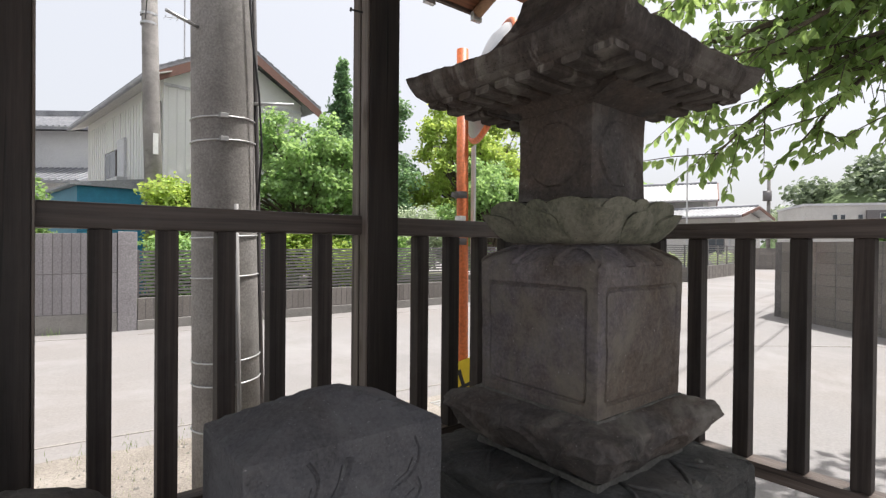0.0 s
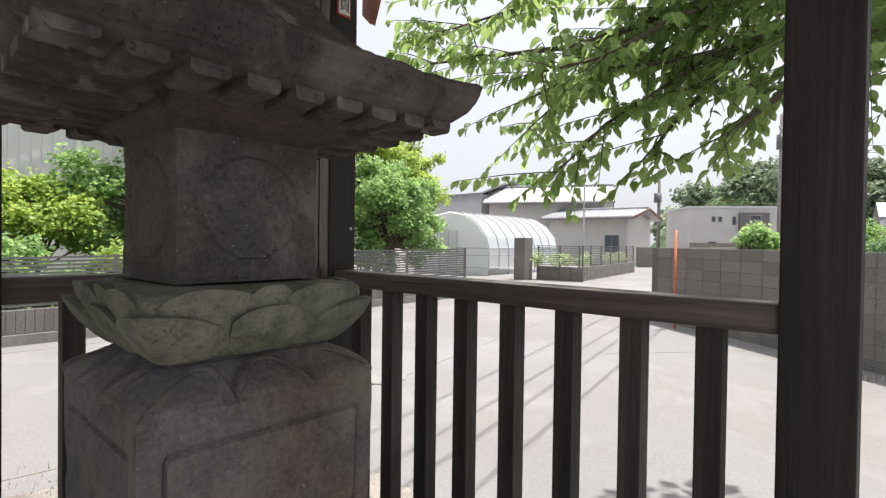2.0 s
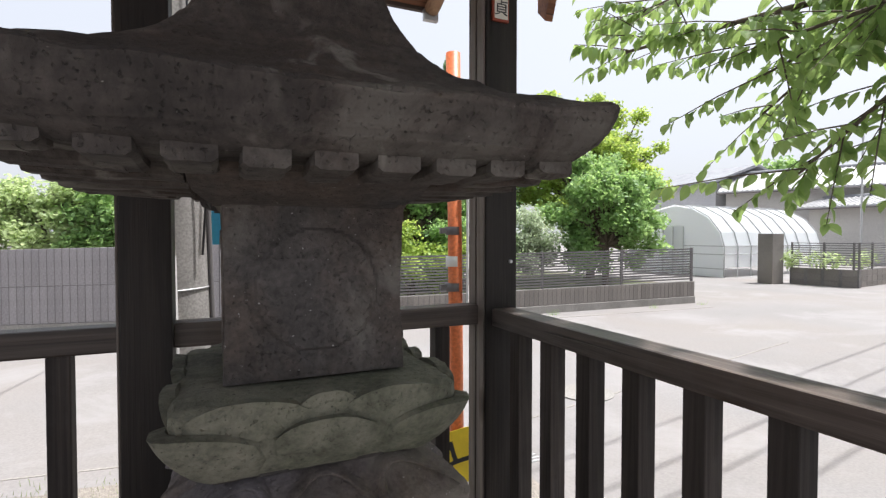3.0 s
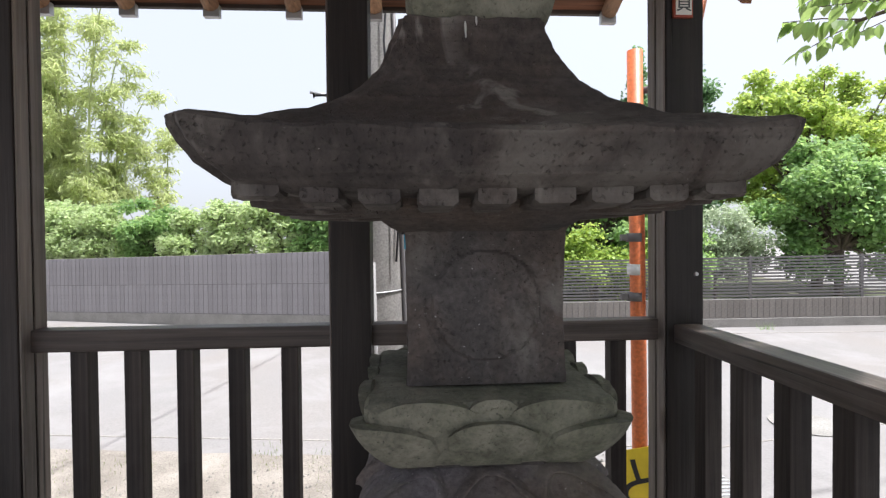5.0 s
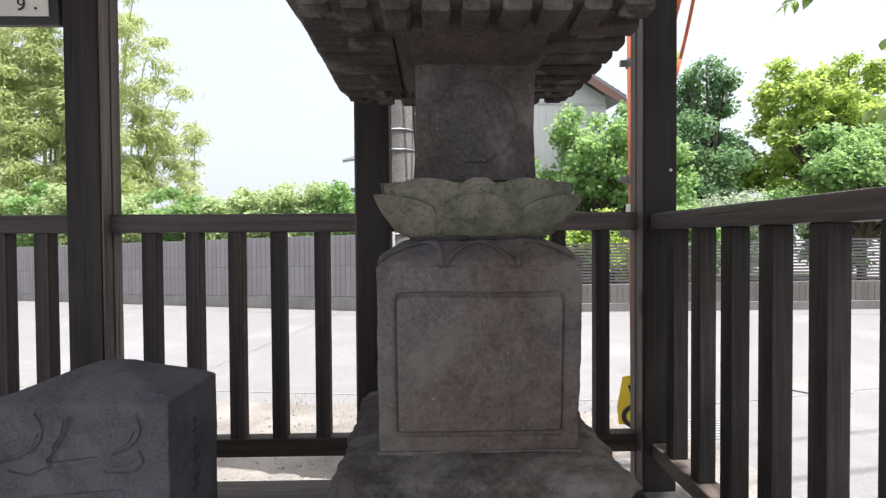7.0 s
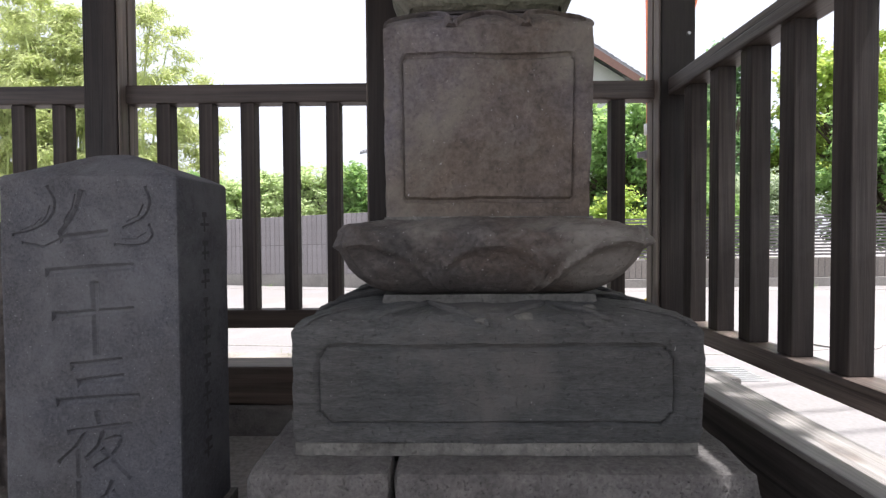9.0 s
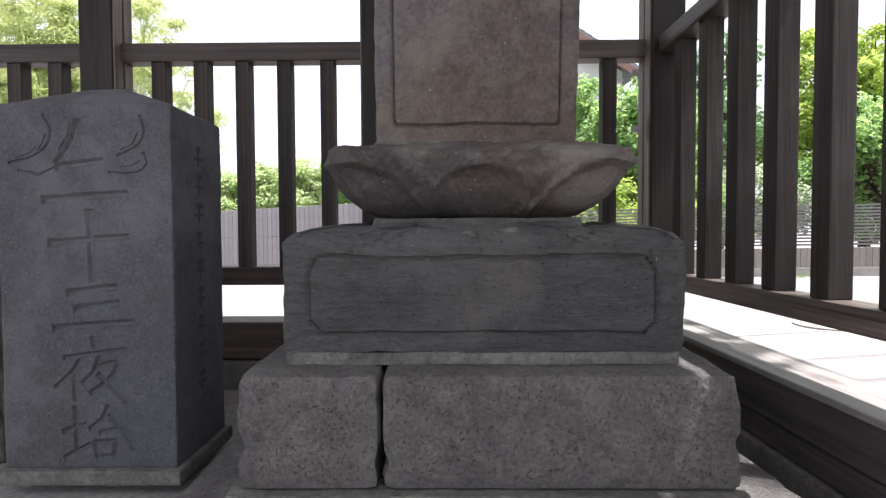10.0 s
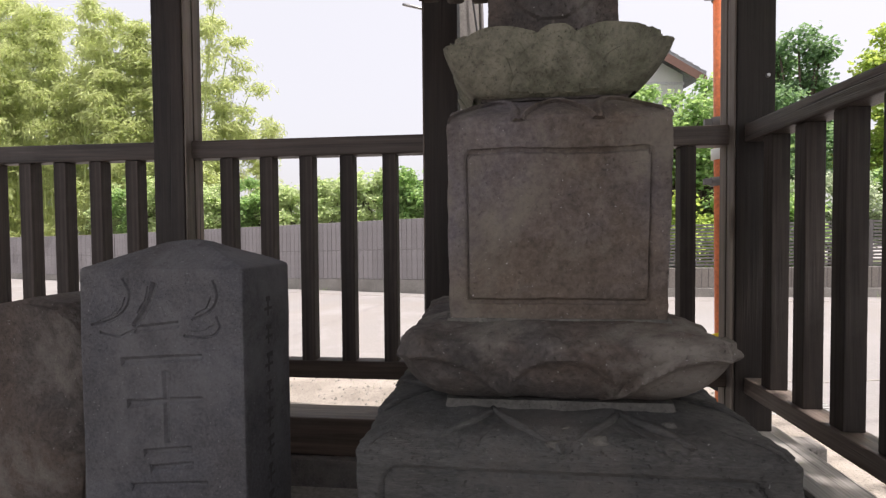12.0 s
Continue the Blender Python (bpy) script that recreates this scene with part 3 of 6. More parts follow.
def tower_part(name, levels, cuts, mat, relief=None, rough=0.003, seed=0.0, label="", corner=0.03, dy=0.0, smooth=True, dx=0.0):
    bm = moved(square_loft(levels, cuts, relief, rough, seed, corner), Matrix.Translation((CX + dx, CY + dy, 0)))
    ob = part(name, bm, mat, tower, label, smooth)
    if smooth:
        ob.data.set_sharp_from_angle(angle=radians(38))
    return ob


def panel_relief(z0, z1, s0, depth, half, radius=0.03):
    """A sunk panel with round corners."""
    def f(s, z, k):
        du = abs(s) * half - (s0 * half - radius)
        dv = abs(z - (z0 + z1) / 2) - ((z1 - z0) / 2 - radius)
        d = math.hypot(max(0.0, du), max(0.0, dv)) - radius if du > 0 or dv > 0 else -radius
        if d >= 0:
            return 0.0
        return -depth * min(1.0, -d / 0.003) if d > -0.007 else -0.12 * depth
    return f


def arch_relief(z0, z1, centres, width, ridge):
    """Raised round-headed outlines of petals."""
    def f(s, z, k):
        h = (z - z0) / (z1 - z0)
        out = 0.0
        for c in centres:
            u = (s - c) / width
            if abs(u) < 1.1 and 0 <= h <= 1:
                d = math.hypot(u, h * 0.95) - 0.86
                if abs(d) < 0.10:
                    out = max(out, ridge * (1 - (d / 0.10) ** 2))
                elif d < 0:
                    out = max(out, ridge * 0.35 * min(1.0, -d * 1.5))
        return out
    return f


def ring_relief(zc, r, h, depth):
    def f(s, z, k):
        d = math.hypot(s * h, z - zc)
        if abs(d - r) < 0.005:
            return -0.7 * depth
        return 0.45 * depth + 0.35 * depth * noise.noise(Vector((s * 9, z * 70, k))) if d < r else 0.0
    return f


# base course of two stones with mortar, and the slab it stands on
tower_part("plinth", spread(0.30, 0.462, 5, 0.50, 0.47), even(30), stone_base, None, 0.006, 1.0, "broad flat stone plinth", dy=0.03)
tower_part("mortar_bed", [(0.462, 0.386), (0.482, 0.378)], even(24), mortar, None, 0.003, 2.0, "pale mortar joint", smooth=False)


def base_stone(x0, x1, seed):
    bm = box(x0, CY - 0.365, 0.482, x1, CY + 0.388, 0.655, 0.018)
    bmesh.ops.subdivide_edges(bm, edges=[e for e in bm.edges if e.calc_length() > 0.05], cuts=15, use_grid_fill=True)
    for v in bm.verts:
        n = noise.fractal(v.co * 11 + Vector((seed, 0, 0)), 0.8, 2.0, 4)
        edge = 1.0 if v.co.z > 0.63 else 0.55
        v.co += Vector((v.co.x - (x0 + x1) / 2, v.co.y - CY, 0.1)).normalized() * n * 0.006 * edge
        rim = min(v.co.x - x0, x1 - v.co.x) < 0.03 or v.co.z > 0.632
        chip = max(0.0, noise.noise(v.co * 26 + Vector((0, seed, 0)))) if rim and v.co.y < CY - 0.3 else 0.0
        v.co += Vector(((x0 + x1) / 2 - v.co.x, 0.08, -0.05)).normalized() * 0.018 * chip
    ob = part("base_stone", bm, stone_base, tower, "", True)
    ob.data.set_sharp_from_angle(angle=radians(40))


base_stone(CX - 0.365, 0.9605, 5.0)
base_stone(0.9625, CX + 0.375, 9.0)
tower_part("mortar_bed", [(0.655, 0.3095), (0.674, 0.309)], even(24), mortar, None, 0.003, 3.0, "pale mortar joint", smooth=False)


def slab_relief(s, z, k):
    f = panel_relief(0.70, 0.826, 0.88, 0.006, 0.311, 0.034)(s, z, k)
    if z > 0.85:
        h = (z - 0.85) / 0.03
        f += arch_relief(0.85, 0.886, (-0.75, -0.25, 0.25, 0.75), 0.25, 0.009)(s, z, k) - 0.004
    return f


slab_levels = [(0.674, 0.308), (0.69, 0.311), (0.699, 0.311), (0.701, 0.311), (0.72, 0.311), (0.74, 0.311), (0.76, 0.311), (0.78, 0.311), (0.80, 0.311), (0.824, 0.311), (0.828, 0.311),
               (0.842, 0.311), (0.85, 0.306), (0.859, 0.297), (0.865, 0.282), (0.869, 0.262), (0.872, 0.235), (0.873, 0.205), (0.8735, 0.17)]
tower_part("slab_stone", dense(slab_levels, 5), even(160), stone_slab, slab_relief, 0.0065, 4.0, "dark slate-grey slab with a sunk panel")
# carved petal outlines on the slab's sloping top
slab = tower.children[-1]
for k in range(4):
    for b in (-0.108, 0.092):
        for way in (-1, 1):
            bm = tube([(b + way * 0.085 * f ** 1.7, -(0.192 + 0.104 * f), 0.8725 - 0.0135 * f ** 4) for f in (0, 0.2, 0.4, 0.6, 0.8, 0.93, 1.0)], [0.004, 0.006, 0.0068, 0.0068, 0.006, 0.0045, 0.002], 8)
            for v in bm.verts:
                v.co += Vector((1, 1, 1)) * 0.0022 * noise.noise(v.co * 60 + Vector((k, 0, 0)))
            part("petal_ridge", moved(bm, C @ pose(0, 0, 0, 0, 0, 90 * k)), stone_slab, slab, "", True)
for x, y, r in ((0.046, -0.283, 0.013), (-0.02, -0.293, 0.011), (0.005, -0.262, 0.008), (0.16, -0.24, 0.009)):
    bm = bmesh.new()
    bmesh.ops.create_icosphere(bm, subdivisions=2, radius=r)
    for v in bm.verts:
        v.co = Vector((v.co.x * 1.3, v.co.y, v.co.z * 0.6)) * (1 + 0.35 * noise.noise(v.co * 140))
    chip = thing("stone_chip", "small pale loose stone chip on the slab", "stone chip", "loose stone chips", (CX + x, CY + y, 0.868))
    part("chip", moved(bm, Matrix.Translation((CX + x, CY + y, 0.870 - 0.4 * max(0.0, -y - 0.26)))), mortar, chip)
tower_part("mortar_bed", [(0.866, 0.19), (0.886, 0.186)], even(20), mortar, None, 0.002, 5.0, "pale mortar joint", smooth=False)

low_levels = [(0.884, 0.16), (0.892, 0.182), (0.905, 0.205), (0.92, 0.222), (0.935, 0.233), (0.95, 0.241), (0.962, 0.247), (0.974, 0.252), (0.986, 0.255), (0.996, 0.252), (1.002, 0.242), (1.008, 0.226), (1.013, 0.208), (1.018, 0.19)]
tower_part("lower_lotus", dense(low_levels, 3), even(72), stone_dark, arch_relief(0.89, 0.985, (-0.86, 0.0, 0.86), 0.46, 0.012), 0.010, 6.0, "chipped downturned lotus course", corner=0.12)
tower_part("mortar_bed", [(1.012, 0.186), (1.022, 0.184)], even(20), mortar, None, 0.002, 7.0, "pale mortar joint", smooth=False)

zs = [1.02, 1.035, 1.044, 1.048, 1.07, 1.10, 1.13, 1.16, 1.19, 1.22, 1.25, 1.28, 1.304, 1.308, 1.32, 1.335, 1.348]
block_levels = [(z, 0.18 + 0.004 * (z - 1.02) / 0.32) for z in zs] + [(1.358, 0.181), (1.367, 0.172), (1.377, 0.158), (1.387, 0.143), (1.396, 0.13), (1.402, 0.12)]


def block_relief(s, z, k):
    f = panel_relief(1.046, 1.306, 0.84, 0.0075, 0.182, 0.016)(s, z, k)
    if z > 1.35:
        h = (z - 1.35) / 0.05
        f += arch_relief(1.35, 1.4, (-0.70, 0.0, 0.70), 0.38, 0.016)(s, z, k) - 0.004
    return f


tower_part("body_block", dense(block_levels, 5), even(110), stone_block, block_relief, 0.003, 8.0, "purplish-brown block with sunk panels")
tower_part("lotus_seat", [(1.398, 0.128), (1.41, 0.126)], even(20), stone_dark, None, 0.002, 8.5)


def lotus_place(a, z, out):
    """A point on the rounded square: a runs once round from 0 to 8, faces at 0, 2, 4, 6, corners between them."""
    k = math.floor((a + 1) / 2)
    ang = math.atan(a - 2 * k) + k * math.pi / 2 - math.pi / 2
    c, q = math.cos(ang), math.sin(ang)
    r = out / (abs(c) ** 16 + abs(q) ** 16) ** (1 / 16)
    return Vector((CX + r * c, CY + r * q, z))


def lotus_petal(a, half, z0, z1, out0, out1, thick, seed, parent):
    """A thick rounded petal that stands against the core and leans outwards."""
    bm = bmesh.new()
    nu, nv = 14, 9
    shell = []
    for side in (1, 0):
        grid = []
        for j in range(nv + 1):
            v = j / nv
            row = []
            for i in range(nu + 1):
                u = -1 + 2 * i / nu
                edge = (1 - abs(u) ** 2.4) ** 0.5
                h = v * (0.34 + 0.66 * edge)
                z = z0 + (z1 - z0) * h
                lean = out0 + (out1 - out0) * h ** 0.88
                bulge = 0.006 * (1 - u * u) * math.sin(math.pi * min(1.0, v * 0.9 + 0.1))
                out = lean + bulge * side - (0 if side else thick * (1.15 - 0.5 * v))
                p = lotus_place(a + u * half * (0.72 + 0.28 * min(1.0, h * 1.9)), z, out)
                n = noise.fractal(p * 22 + Vector((seed, 0, 0)), 0.8, 2.0, 4)
                row.append(bm.verts.new(p + Vector((0, 0, 0.0022 * n)) + (p - Vector((CX, CY, p.z))).normalized() * 0.0022 * n))
            grid.append(row)
        shell.append(grid)
    outer, inner = shell
    for j in range(nv):
        for i in range(nu):
            bm.faces.new((outer[j][i], outer[j][i + 1], outer[j + 1][i + 1], outer[j + 1][i]))
            bm.faces.new((inner[j][i + 1], inner[j][i], inner[j + 1][i], inner[j + 1][i + 1]))
    for i in range(nu):
        bm.faces.new((outer[nv][i], outer[nv][i + 1], inner[nv][i + 1], inner[nv][i]))
    for j in range(nv):
        bm.faces.new((outer[j + 1][0], inner[j + 1][0], inner[j][0], outer[j][0]))
        bm.faces.new((outer[j][nu], inner[j][nu], inner[j + 1][nu], outer[j + 1][nu]))
    ob = part("petal", bm, stone_lotus, parent, "", True)
    ob.data.set_sharp_from_angle(angle=radians(50))


up_levels = [(1.402, 0.128), (1.408, 0.136), (1.416, 0.145), (1.428, 0.154), (1.442, 0.161), (1.456, 0.166), (1.47, 0.169), (1.484, 0.171), (1.496, 0.17), (1.502, 0.164), (1.505, 0.14), (1.506, 0.114)]
lotus = tower_part("upper_lotus", dense(up_levels, 3), even(48), stone_lotus, None, 0.003, 10.0, "mossy olive-grey upturned lotus course", 0.1)
for a in range(8):
    corner = a % 2
    lotus_petal(a, 0.62 if corner else 0.41, 1.406, 1.478, 0.140, 0.191 if corner else 0.186, 0.024, a, lotus)
    lotus_petal(a + 0.5, 0.50, 1.41, 1.507, 0.142, 0.182, 0.024, a + 20, lotus)
    if not corner:
        lotus_petal(a, 0.26, 1.43, 1.508, 0.148, 0.179, 0.024, a + 40, lotus)

neck_levels = [(1.51 + 0.00375 * i, 0.1155 - 0.003 * math.sin(math.pi * i / 60)) for i in range(61)]
tower_part("neck_block", neck_levels, even(60), stone_dark, ring_relief(1.622, 0.083, 0.1135, 0.0042), 0.002, 11.0, "square neck with carved moon discs")
cap_levels = [(1.727, 0.1135), (1.7295, 0.118), (1.733, 0.1195), (1.741, 0.127), (1.75, 0.137), (1.759, 0.1465), (1.767, 0.153), (1.778, 0.155)]
tower_part("corbel", dense(cap_levels, 2), even(40), stone_dark, None, 0.003, 12.0)

roof_levels = [(1.766, 0.14), (1.768, 0.2740, 0.004, 0.0), (1.773, 0.2880, 0.009, 0.006), (1.784, 0.3010, 0.015, 0.014), (1.80, 0.3080, 0.017, 0.019), (1.815, 0.3110, 0.016, 0.022), (1.828, 0.3120, 0.012, 0.023), (1.834, 0.3060, 0.011, 0.020),
               (1.84, 0.2800, 0.012, 0.008), (1.85, 0.2520, 0.012, 0.004), (1.864, 0.2220, 0.010), (1.884, 0.192, 0.006), (1.906, 0.168, 0.003), (1.934, 0.146), (1.962, 0.129), (1.99, 0.116), (2.015, 0.107), (2.03, 0.104), (2.034, 0.098)]
cap = tower_part("roof_stone", dense(roof_levels, 4), even(80), stone_roof, None, 0.0055, 13.0, "curved stone roof with upturned corners and pale lime streaks", corner=0.16, dx=-0.015)
# soffit between the neck and the eaves, and a carved rafter below it in every bay
CR = C @ Matrix.Translation((-0.012, 0, 0))
part("soffit", moved(square_loft([(1.764, 0.13), (1.765, 0.17), (1.767, 0.22), (1.772, 0.272)], even(40), None, 0.002, 21.0, 0.1), CR), stone_roof, cap, "", True)


def rafter(s, seed, plated):
    """A long carved rafter on the front side at s metres from its middle, mitred towards the corner."""
    inner, outer, w = 0.204 if plated and abs(s) < 0.13 else max(0.14, abs(s) - 0.004), 0.284, 0.0225
    bm = bmesh.new()
    rr = random.Random(seed)
    rows = []
    for k in range(5):
        d = inner + (outer - inner) * k / 4
        low = 1.7485 + 0.003 * k / 4 + 0.003 * rr.random()
        lift = 0.010 * (abs(s) / 0.25) ** 2.6
        q = w * (0.9 + 0.16 * rr.random())
        rows.append([bm.verts.new((s + x, -d, h + lift)) for x, h in ((-q, 1.772), (-q, low + 0.004), (-q * 0.75, low), (q * 0.75, low), (q, low + 0.004), (q, 1.772))])
    for a, b in zip(rows, rows[1:]):
        for k in range(6):
            bm.faces.new((a[k], a[(k + 1) % 6], b[(k + 1) % 6], b[k]))
    bm.faces.new(rows[0][::-1])
    bm.faces.new(rows[-1])
    bmesh.ops.recalc_face_normals(bm, faces=bm.faces)
    return bm


RAFTERS = [0.0635 * (i - 4) for i in range(9)]
for k in range(4):
    for j, q in enumerate(RAFTERS):
        part("rafter_end", moved(rafter(q, 7 * k + j, k % 2 == 0), CR @ pose(0, 0, 0, 0, 0, 90 * k)), stone_roof, cap)
# flared bracket on the front and the back of the neck
bracket_bm = prism([(-0.10, 1.726), (-0.117, 1.728), (-0.135, 1.732), (-0.16, 1.740), (-0.185, 1.7485), (-0.207, 1.7565), (-0.216, 1.7725), (-0.10, 1.7725)], "x", -0.136, 0.136)
for v in bracket_bm.verts:
    if v.co.y > -0.15:
        v.co.x *= 0.86
bmesh.ops.bevel(bracket_bm, geom=list(bracket_bm.edges), offset=0.004, segments=2, affect="EDGES")
bracket = mesh_of("bracket", bracket_bm, stone_dark)
for k in (0, 2):
    ob = part("bracket", bracket, stone_dark, cap)
    ob.matrix_basis = CR @ pose(0, 0, 0, 0, 0, 90 * k)
# lime streaks that run down from the top
streak_mat = plain("lime_streak", (0.5, 0.49, 0.46), 0.9)
for dx, z0, z1, w in ((-0.012, 1.997, 2.031, 0.0018), (0.004, 2.016, 2.031, 0.0015)):
    pts = [(CX - 0.015 + dx, CY - 0.1065 - 0.33 * (2.031 - z), z + 0.001) for z in (z1, (z0 + z1) / 2, z0)]
    part("lime_streak", tube(pts, [w, w * 1.1, w * 0.5], 6), streak_mat, cap, "white lime streak")
# the stone above the roof
tower_part("crown_stone", [(2.03, 0.09), (2.036, 0.098), (2.05, 0.104), (2.075, 0.108), (2.1, 0.112), (2.13, 0.112), (2.15, 0.108), (2.155, 0.09)], even(20), stone_lotus, None, 0.004, 14.0, "pale rounded stone above the roof")
tower_part("crown_top", spread(2.155, 2.3, 4, 0.075, 0.05), even(10), stone_dark, None, 0.003, 15.0)

# ---- the inscribed pillar ----
pillar = thing("inscribed_pillar", "grey granite pillar with carved characters and a shallow peaked top", "stone pillar", "", (0.368, 0.787, 0.39))
px0, px1, py0, py1 = 0.212, 0.543, 0.683, 0.892
bm = box(px0, py0, 0.412, px1, py1, 1.103, 0.006)
bmesh.ops.subdivide_edges(bm, edges=[e for e in bm.edges if e.calc_length() > 0.1], cuts=12, use_grid_fill=True)
pcx, pcy = (px0 + px1) / 2, (py0 + py1) / 2
for v in bm.verts:
    n = noise.fractal(v.co * 12, 0.8, 2.0, 4)
    if v.co.z > 1.098:
        r = max(abs(v.co.x - pcx) / (px1 - px0), abs(v.co.y - pcy) / (py1 - py0)) * 2
        v.co.z += 0.055 * min(0.85, max(0.0, 1 - r)) / 0.85
    v.co += Vector(((v.co.x - pcx), (v.co.y - pcy), 0)).normalized() * n * 0.0016
    v.co.z += 0.002 * n
shaft_bm = bm
part("mortar_foot", box(px0 - 0.012, py0 - 0.014, 0.385, px1 + 0.012, py1 + 0.012, 0.413, 0.004), mortar, pillar, "pale mortar foot")


FX, FZ = 0.331 / 475, 0.000673  # the face's units to metres


def groove(points, width, bm):
    """A carved brush stroke: a wedge that is sunk into the front face."""
    pts = [Vector((pcx + (a - 237) * FX, 1.103 - (b - 80) * FZ)) for a, b in points]
    for p, q in zip(pts, pts[1:]):
        d = (q - p).normalized()
        n = Vector((-d.y, d.x))
        p2, q2 = p - d * width * 0.25, q + d * width * 0.25
        top, low = py0 - 0.004, py0 + min(0.0062, 0.3 * width)
        ring0 = [(p2 + n * width * 0.55, top), (p2 - n * width * 0.55, top), (p2 - n * width * 0.1 + d * width * 0.2, low), (p2 + n * width * 0.1 + d * width * 0.2, low)]
        ring1 = [(q2 + n * width * 0.42, top), (q2 - n * width * 0.42, top), (q2 - n * width * 0.08 - d * width * 0.2, low), (q2 + n * width * 0.08 - d * width * 0.2, low)]
        v0 = [bm.verts.new((v.x, y, v.y)) for v, y in ring0]
        v1 = [bm.verts.new((v.x, y, v.y)) for v, y in ring1]
        fs = [bm.faces.new(v0), bm.faces.new(v1[::-1])] + [bm.faces.new((v0[(k + 1) % 4], v0[k], v1[k], v1[(k + 1) % 4])) for k in range(4)]
        bmesh.ops.recalc_face_normals(bm, faces=fs)


BROAD, FINE = 0.025, 0.0175
STROKES = [
    (BROAD, [(165, 252), (285, 236)]), (BROAD, [(125, 345), (350, 328)]),
    (BROAD, [(140, 465), (350, 448)]), (BROAD, [(249, 376), (250, 570)]),
    (BROAD, [(185, 606), (315, 590)]), (BROAD, [(203, 651), (320, 635)]), (BROAD, [(145, 706), (360, 690)]),
    (FINE, [(250, 732), (254, 762)]), (FINE, [(170, 790), (340, 766)]), (FINE, [(215, 792), (190, 832), (145, 872)]), (FINE, [(196, 840), (196, 912)]),
    (FINE, [(266, 788), (250, 830), (218, 862)]), (FINE, [(256, 818), (322, 796), (298, 850), (240, 890)]), (FINE, [(262, 838), (336, 916)]),
    (FINE, [(165, 1000), (226, 978)]), (FINE, [(196, 930), (199, 1058)]), (FINE, [(166, 1076), (236, 1036)]),
    (FINE, [(288, 928), (270, 966), (236, 992)]), (FINE, [(288, 956), (322, 990), (356, 1052)]), (FINE, [(264, 1004), (312, 994)]),
    (FINE, [(250, 1032), (254, 1076)]), (FINE, [(250, 1032), (306, 1026), (300, 1070)]), (FINE, [(254, 1076), (300, 1070)]),
    (0.012, [(130, 108), (154, 146), (140, 196), (96, 228), (34, 240)]), (0.007, [(112, 206), (128, 186), (136, 160)]), (0.007, [(60, 226), (92, 214), (114, 192)]),
    (0.02, [(222, 122), (212, 160), (190, 205), (160, 240)]), (0.008, [(172, 205), (196, 166), (204, 130)]), (0.011, [(60, 262), (118, 274), (166, 250)]),
    (0.011, [(392, 112), (408, 150), (392, 196), (330, 222)]), (0.007, [(340, 206), (372, 190), (386, 160)]), (0.011, [(400, 214), (414, 244), (384, 274), (306, 268)]), (0.007, [(328, 254), (366, 252), (392, 236)]),
]
def rounded(pts):
    """Cuts the corners of a polyline twice."""
    for _ in range(2):
        if len(pts) > 3:
            mid = [q for a, b in zip(pts, pts[1:]) for q in ((0.75 * a[0] + 0.25 * b[0], 0.75 * a[1] + 0.25 * b[1]), (0.25 * a[0] + 0.75 * b[0], 0.25 * a[1] + 0.75 * b[1]))]
            pts = [pts[0]] + mid + [pts[-1]]
    return pts


cut_bm = bmesh.new()
for w, pts in STROKES:
    pts = rounded(pts)
    groove(pts, w, cut_bm)
cutter = new("cutter", mesh_of("cutter", cut_bm, carved))
shaft = part("shaft", shaft_bm, stone_grey, pillar, "", False)
mod = shaft.modifiers.new("carving", "BOOLEAN")
mod.object, mod.operation, mod.solver, mod.use_self = cutter, "DIFFERENCE", "EXACT", True
bpy.context.view_layer.update()
cut_mesh = bpy.data.meshes.new_from_object(shaft.evaluated_get(bpy.context.evaluated_depsgraph_get()))
shaft.modifiers.clear()
shaft.data = cut_mesh
bpy.data.objects.remove(cutter)
# worn illegible writing on the side: dark bars stand for shade in its grooves
for k in range(9):
    bm = box(px1 + 0.0012, 0.775, 1.03 - k * 0.058, px1 + 0.0019, 0.793 + 0.004 * (k % 3), 1.04 - k * 0.058)
    box(px1 + 0.0012, 0.768 + 0.005 * (k % 2), 1.012 - k * 0.058, px1 + 0.0019, 0.802, 1.018 - k * 0.058, 0, bm)
    box(px1 + 0.0012, 0.781, 1.0 - k * 0.058, px1 + 0.0019, 0.787, 1.03 - k * 0.058, 0, bm)
    part("carved_character", bm, carved, pillar, "worn carved character, its groove shade drawn as dark bars")

# ---- the older round-topped stone beside it ----
old = thing("old_stone", "worn brownish standing stone with a rounded top", "standing stone", "", (-0.03, 0.88, 0.36))
bm = bmesh.new()
outline = [(-0.19, 0.36), (0.115, 0.36)] + [(0.115 - 0.01 * math.sin(i), 0.36 + 0.58 * i / 6) for i in range(1, 7)] + [(0.09, 0.985), (0.05, 1.012), (-0.03, 1.03), (-0.12, 1.015), (-0.17, 0.975), (-0.19, 0.92)]
bm = prism(outline, "y", 0.80, 1.0)
bmesh.ops.bevel(bm, geom=list(bm.edges), offset=0.012, segments=2, affect="EDGES")
bmesh.ops.triangulate(bm, faces=bm.faces)
bmesh.ops.subdivide_edges(bm, edges=[e for e in bm.edges if e.calc_length() > 0.05], cuts=4, use_grid_fill=True)
for v in bm.verts:
    v.co += Vector((noise.noise(v.co * 13), noise.noise(v.co * 13 + Vector((5, 0, 0))), 0.5 * noise.noise(v.co * 9))) * 0.014
part("stone", bm, stone_dark, old, "", True)

# ---- poles and signs by the hut ----
pole = thing("utility_pole", "thick concrete utility pole with steel bands and cable pipes", "utility pole", "", (0.79, 2.9, 0.0))
PX, PY = 0.795, 2.9


def pole_x(z):
    return PX - 0.018 * (z - 1.0)


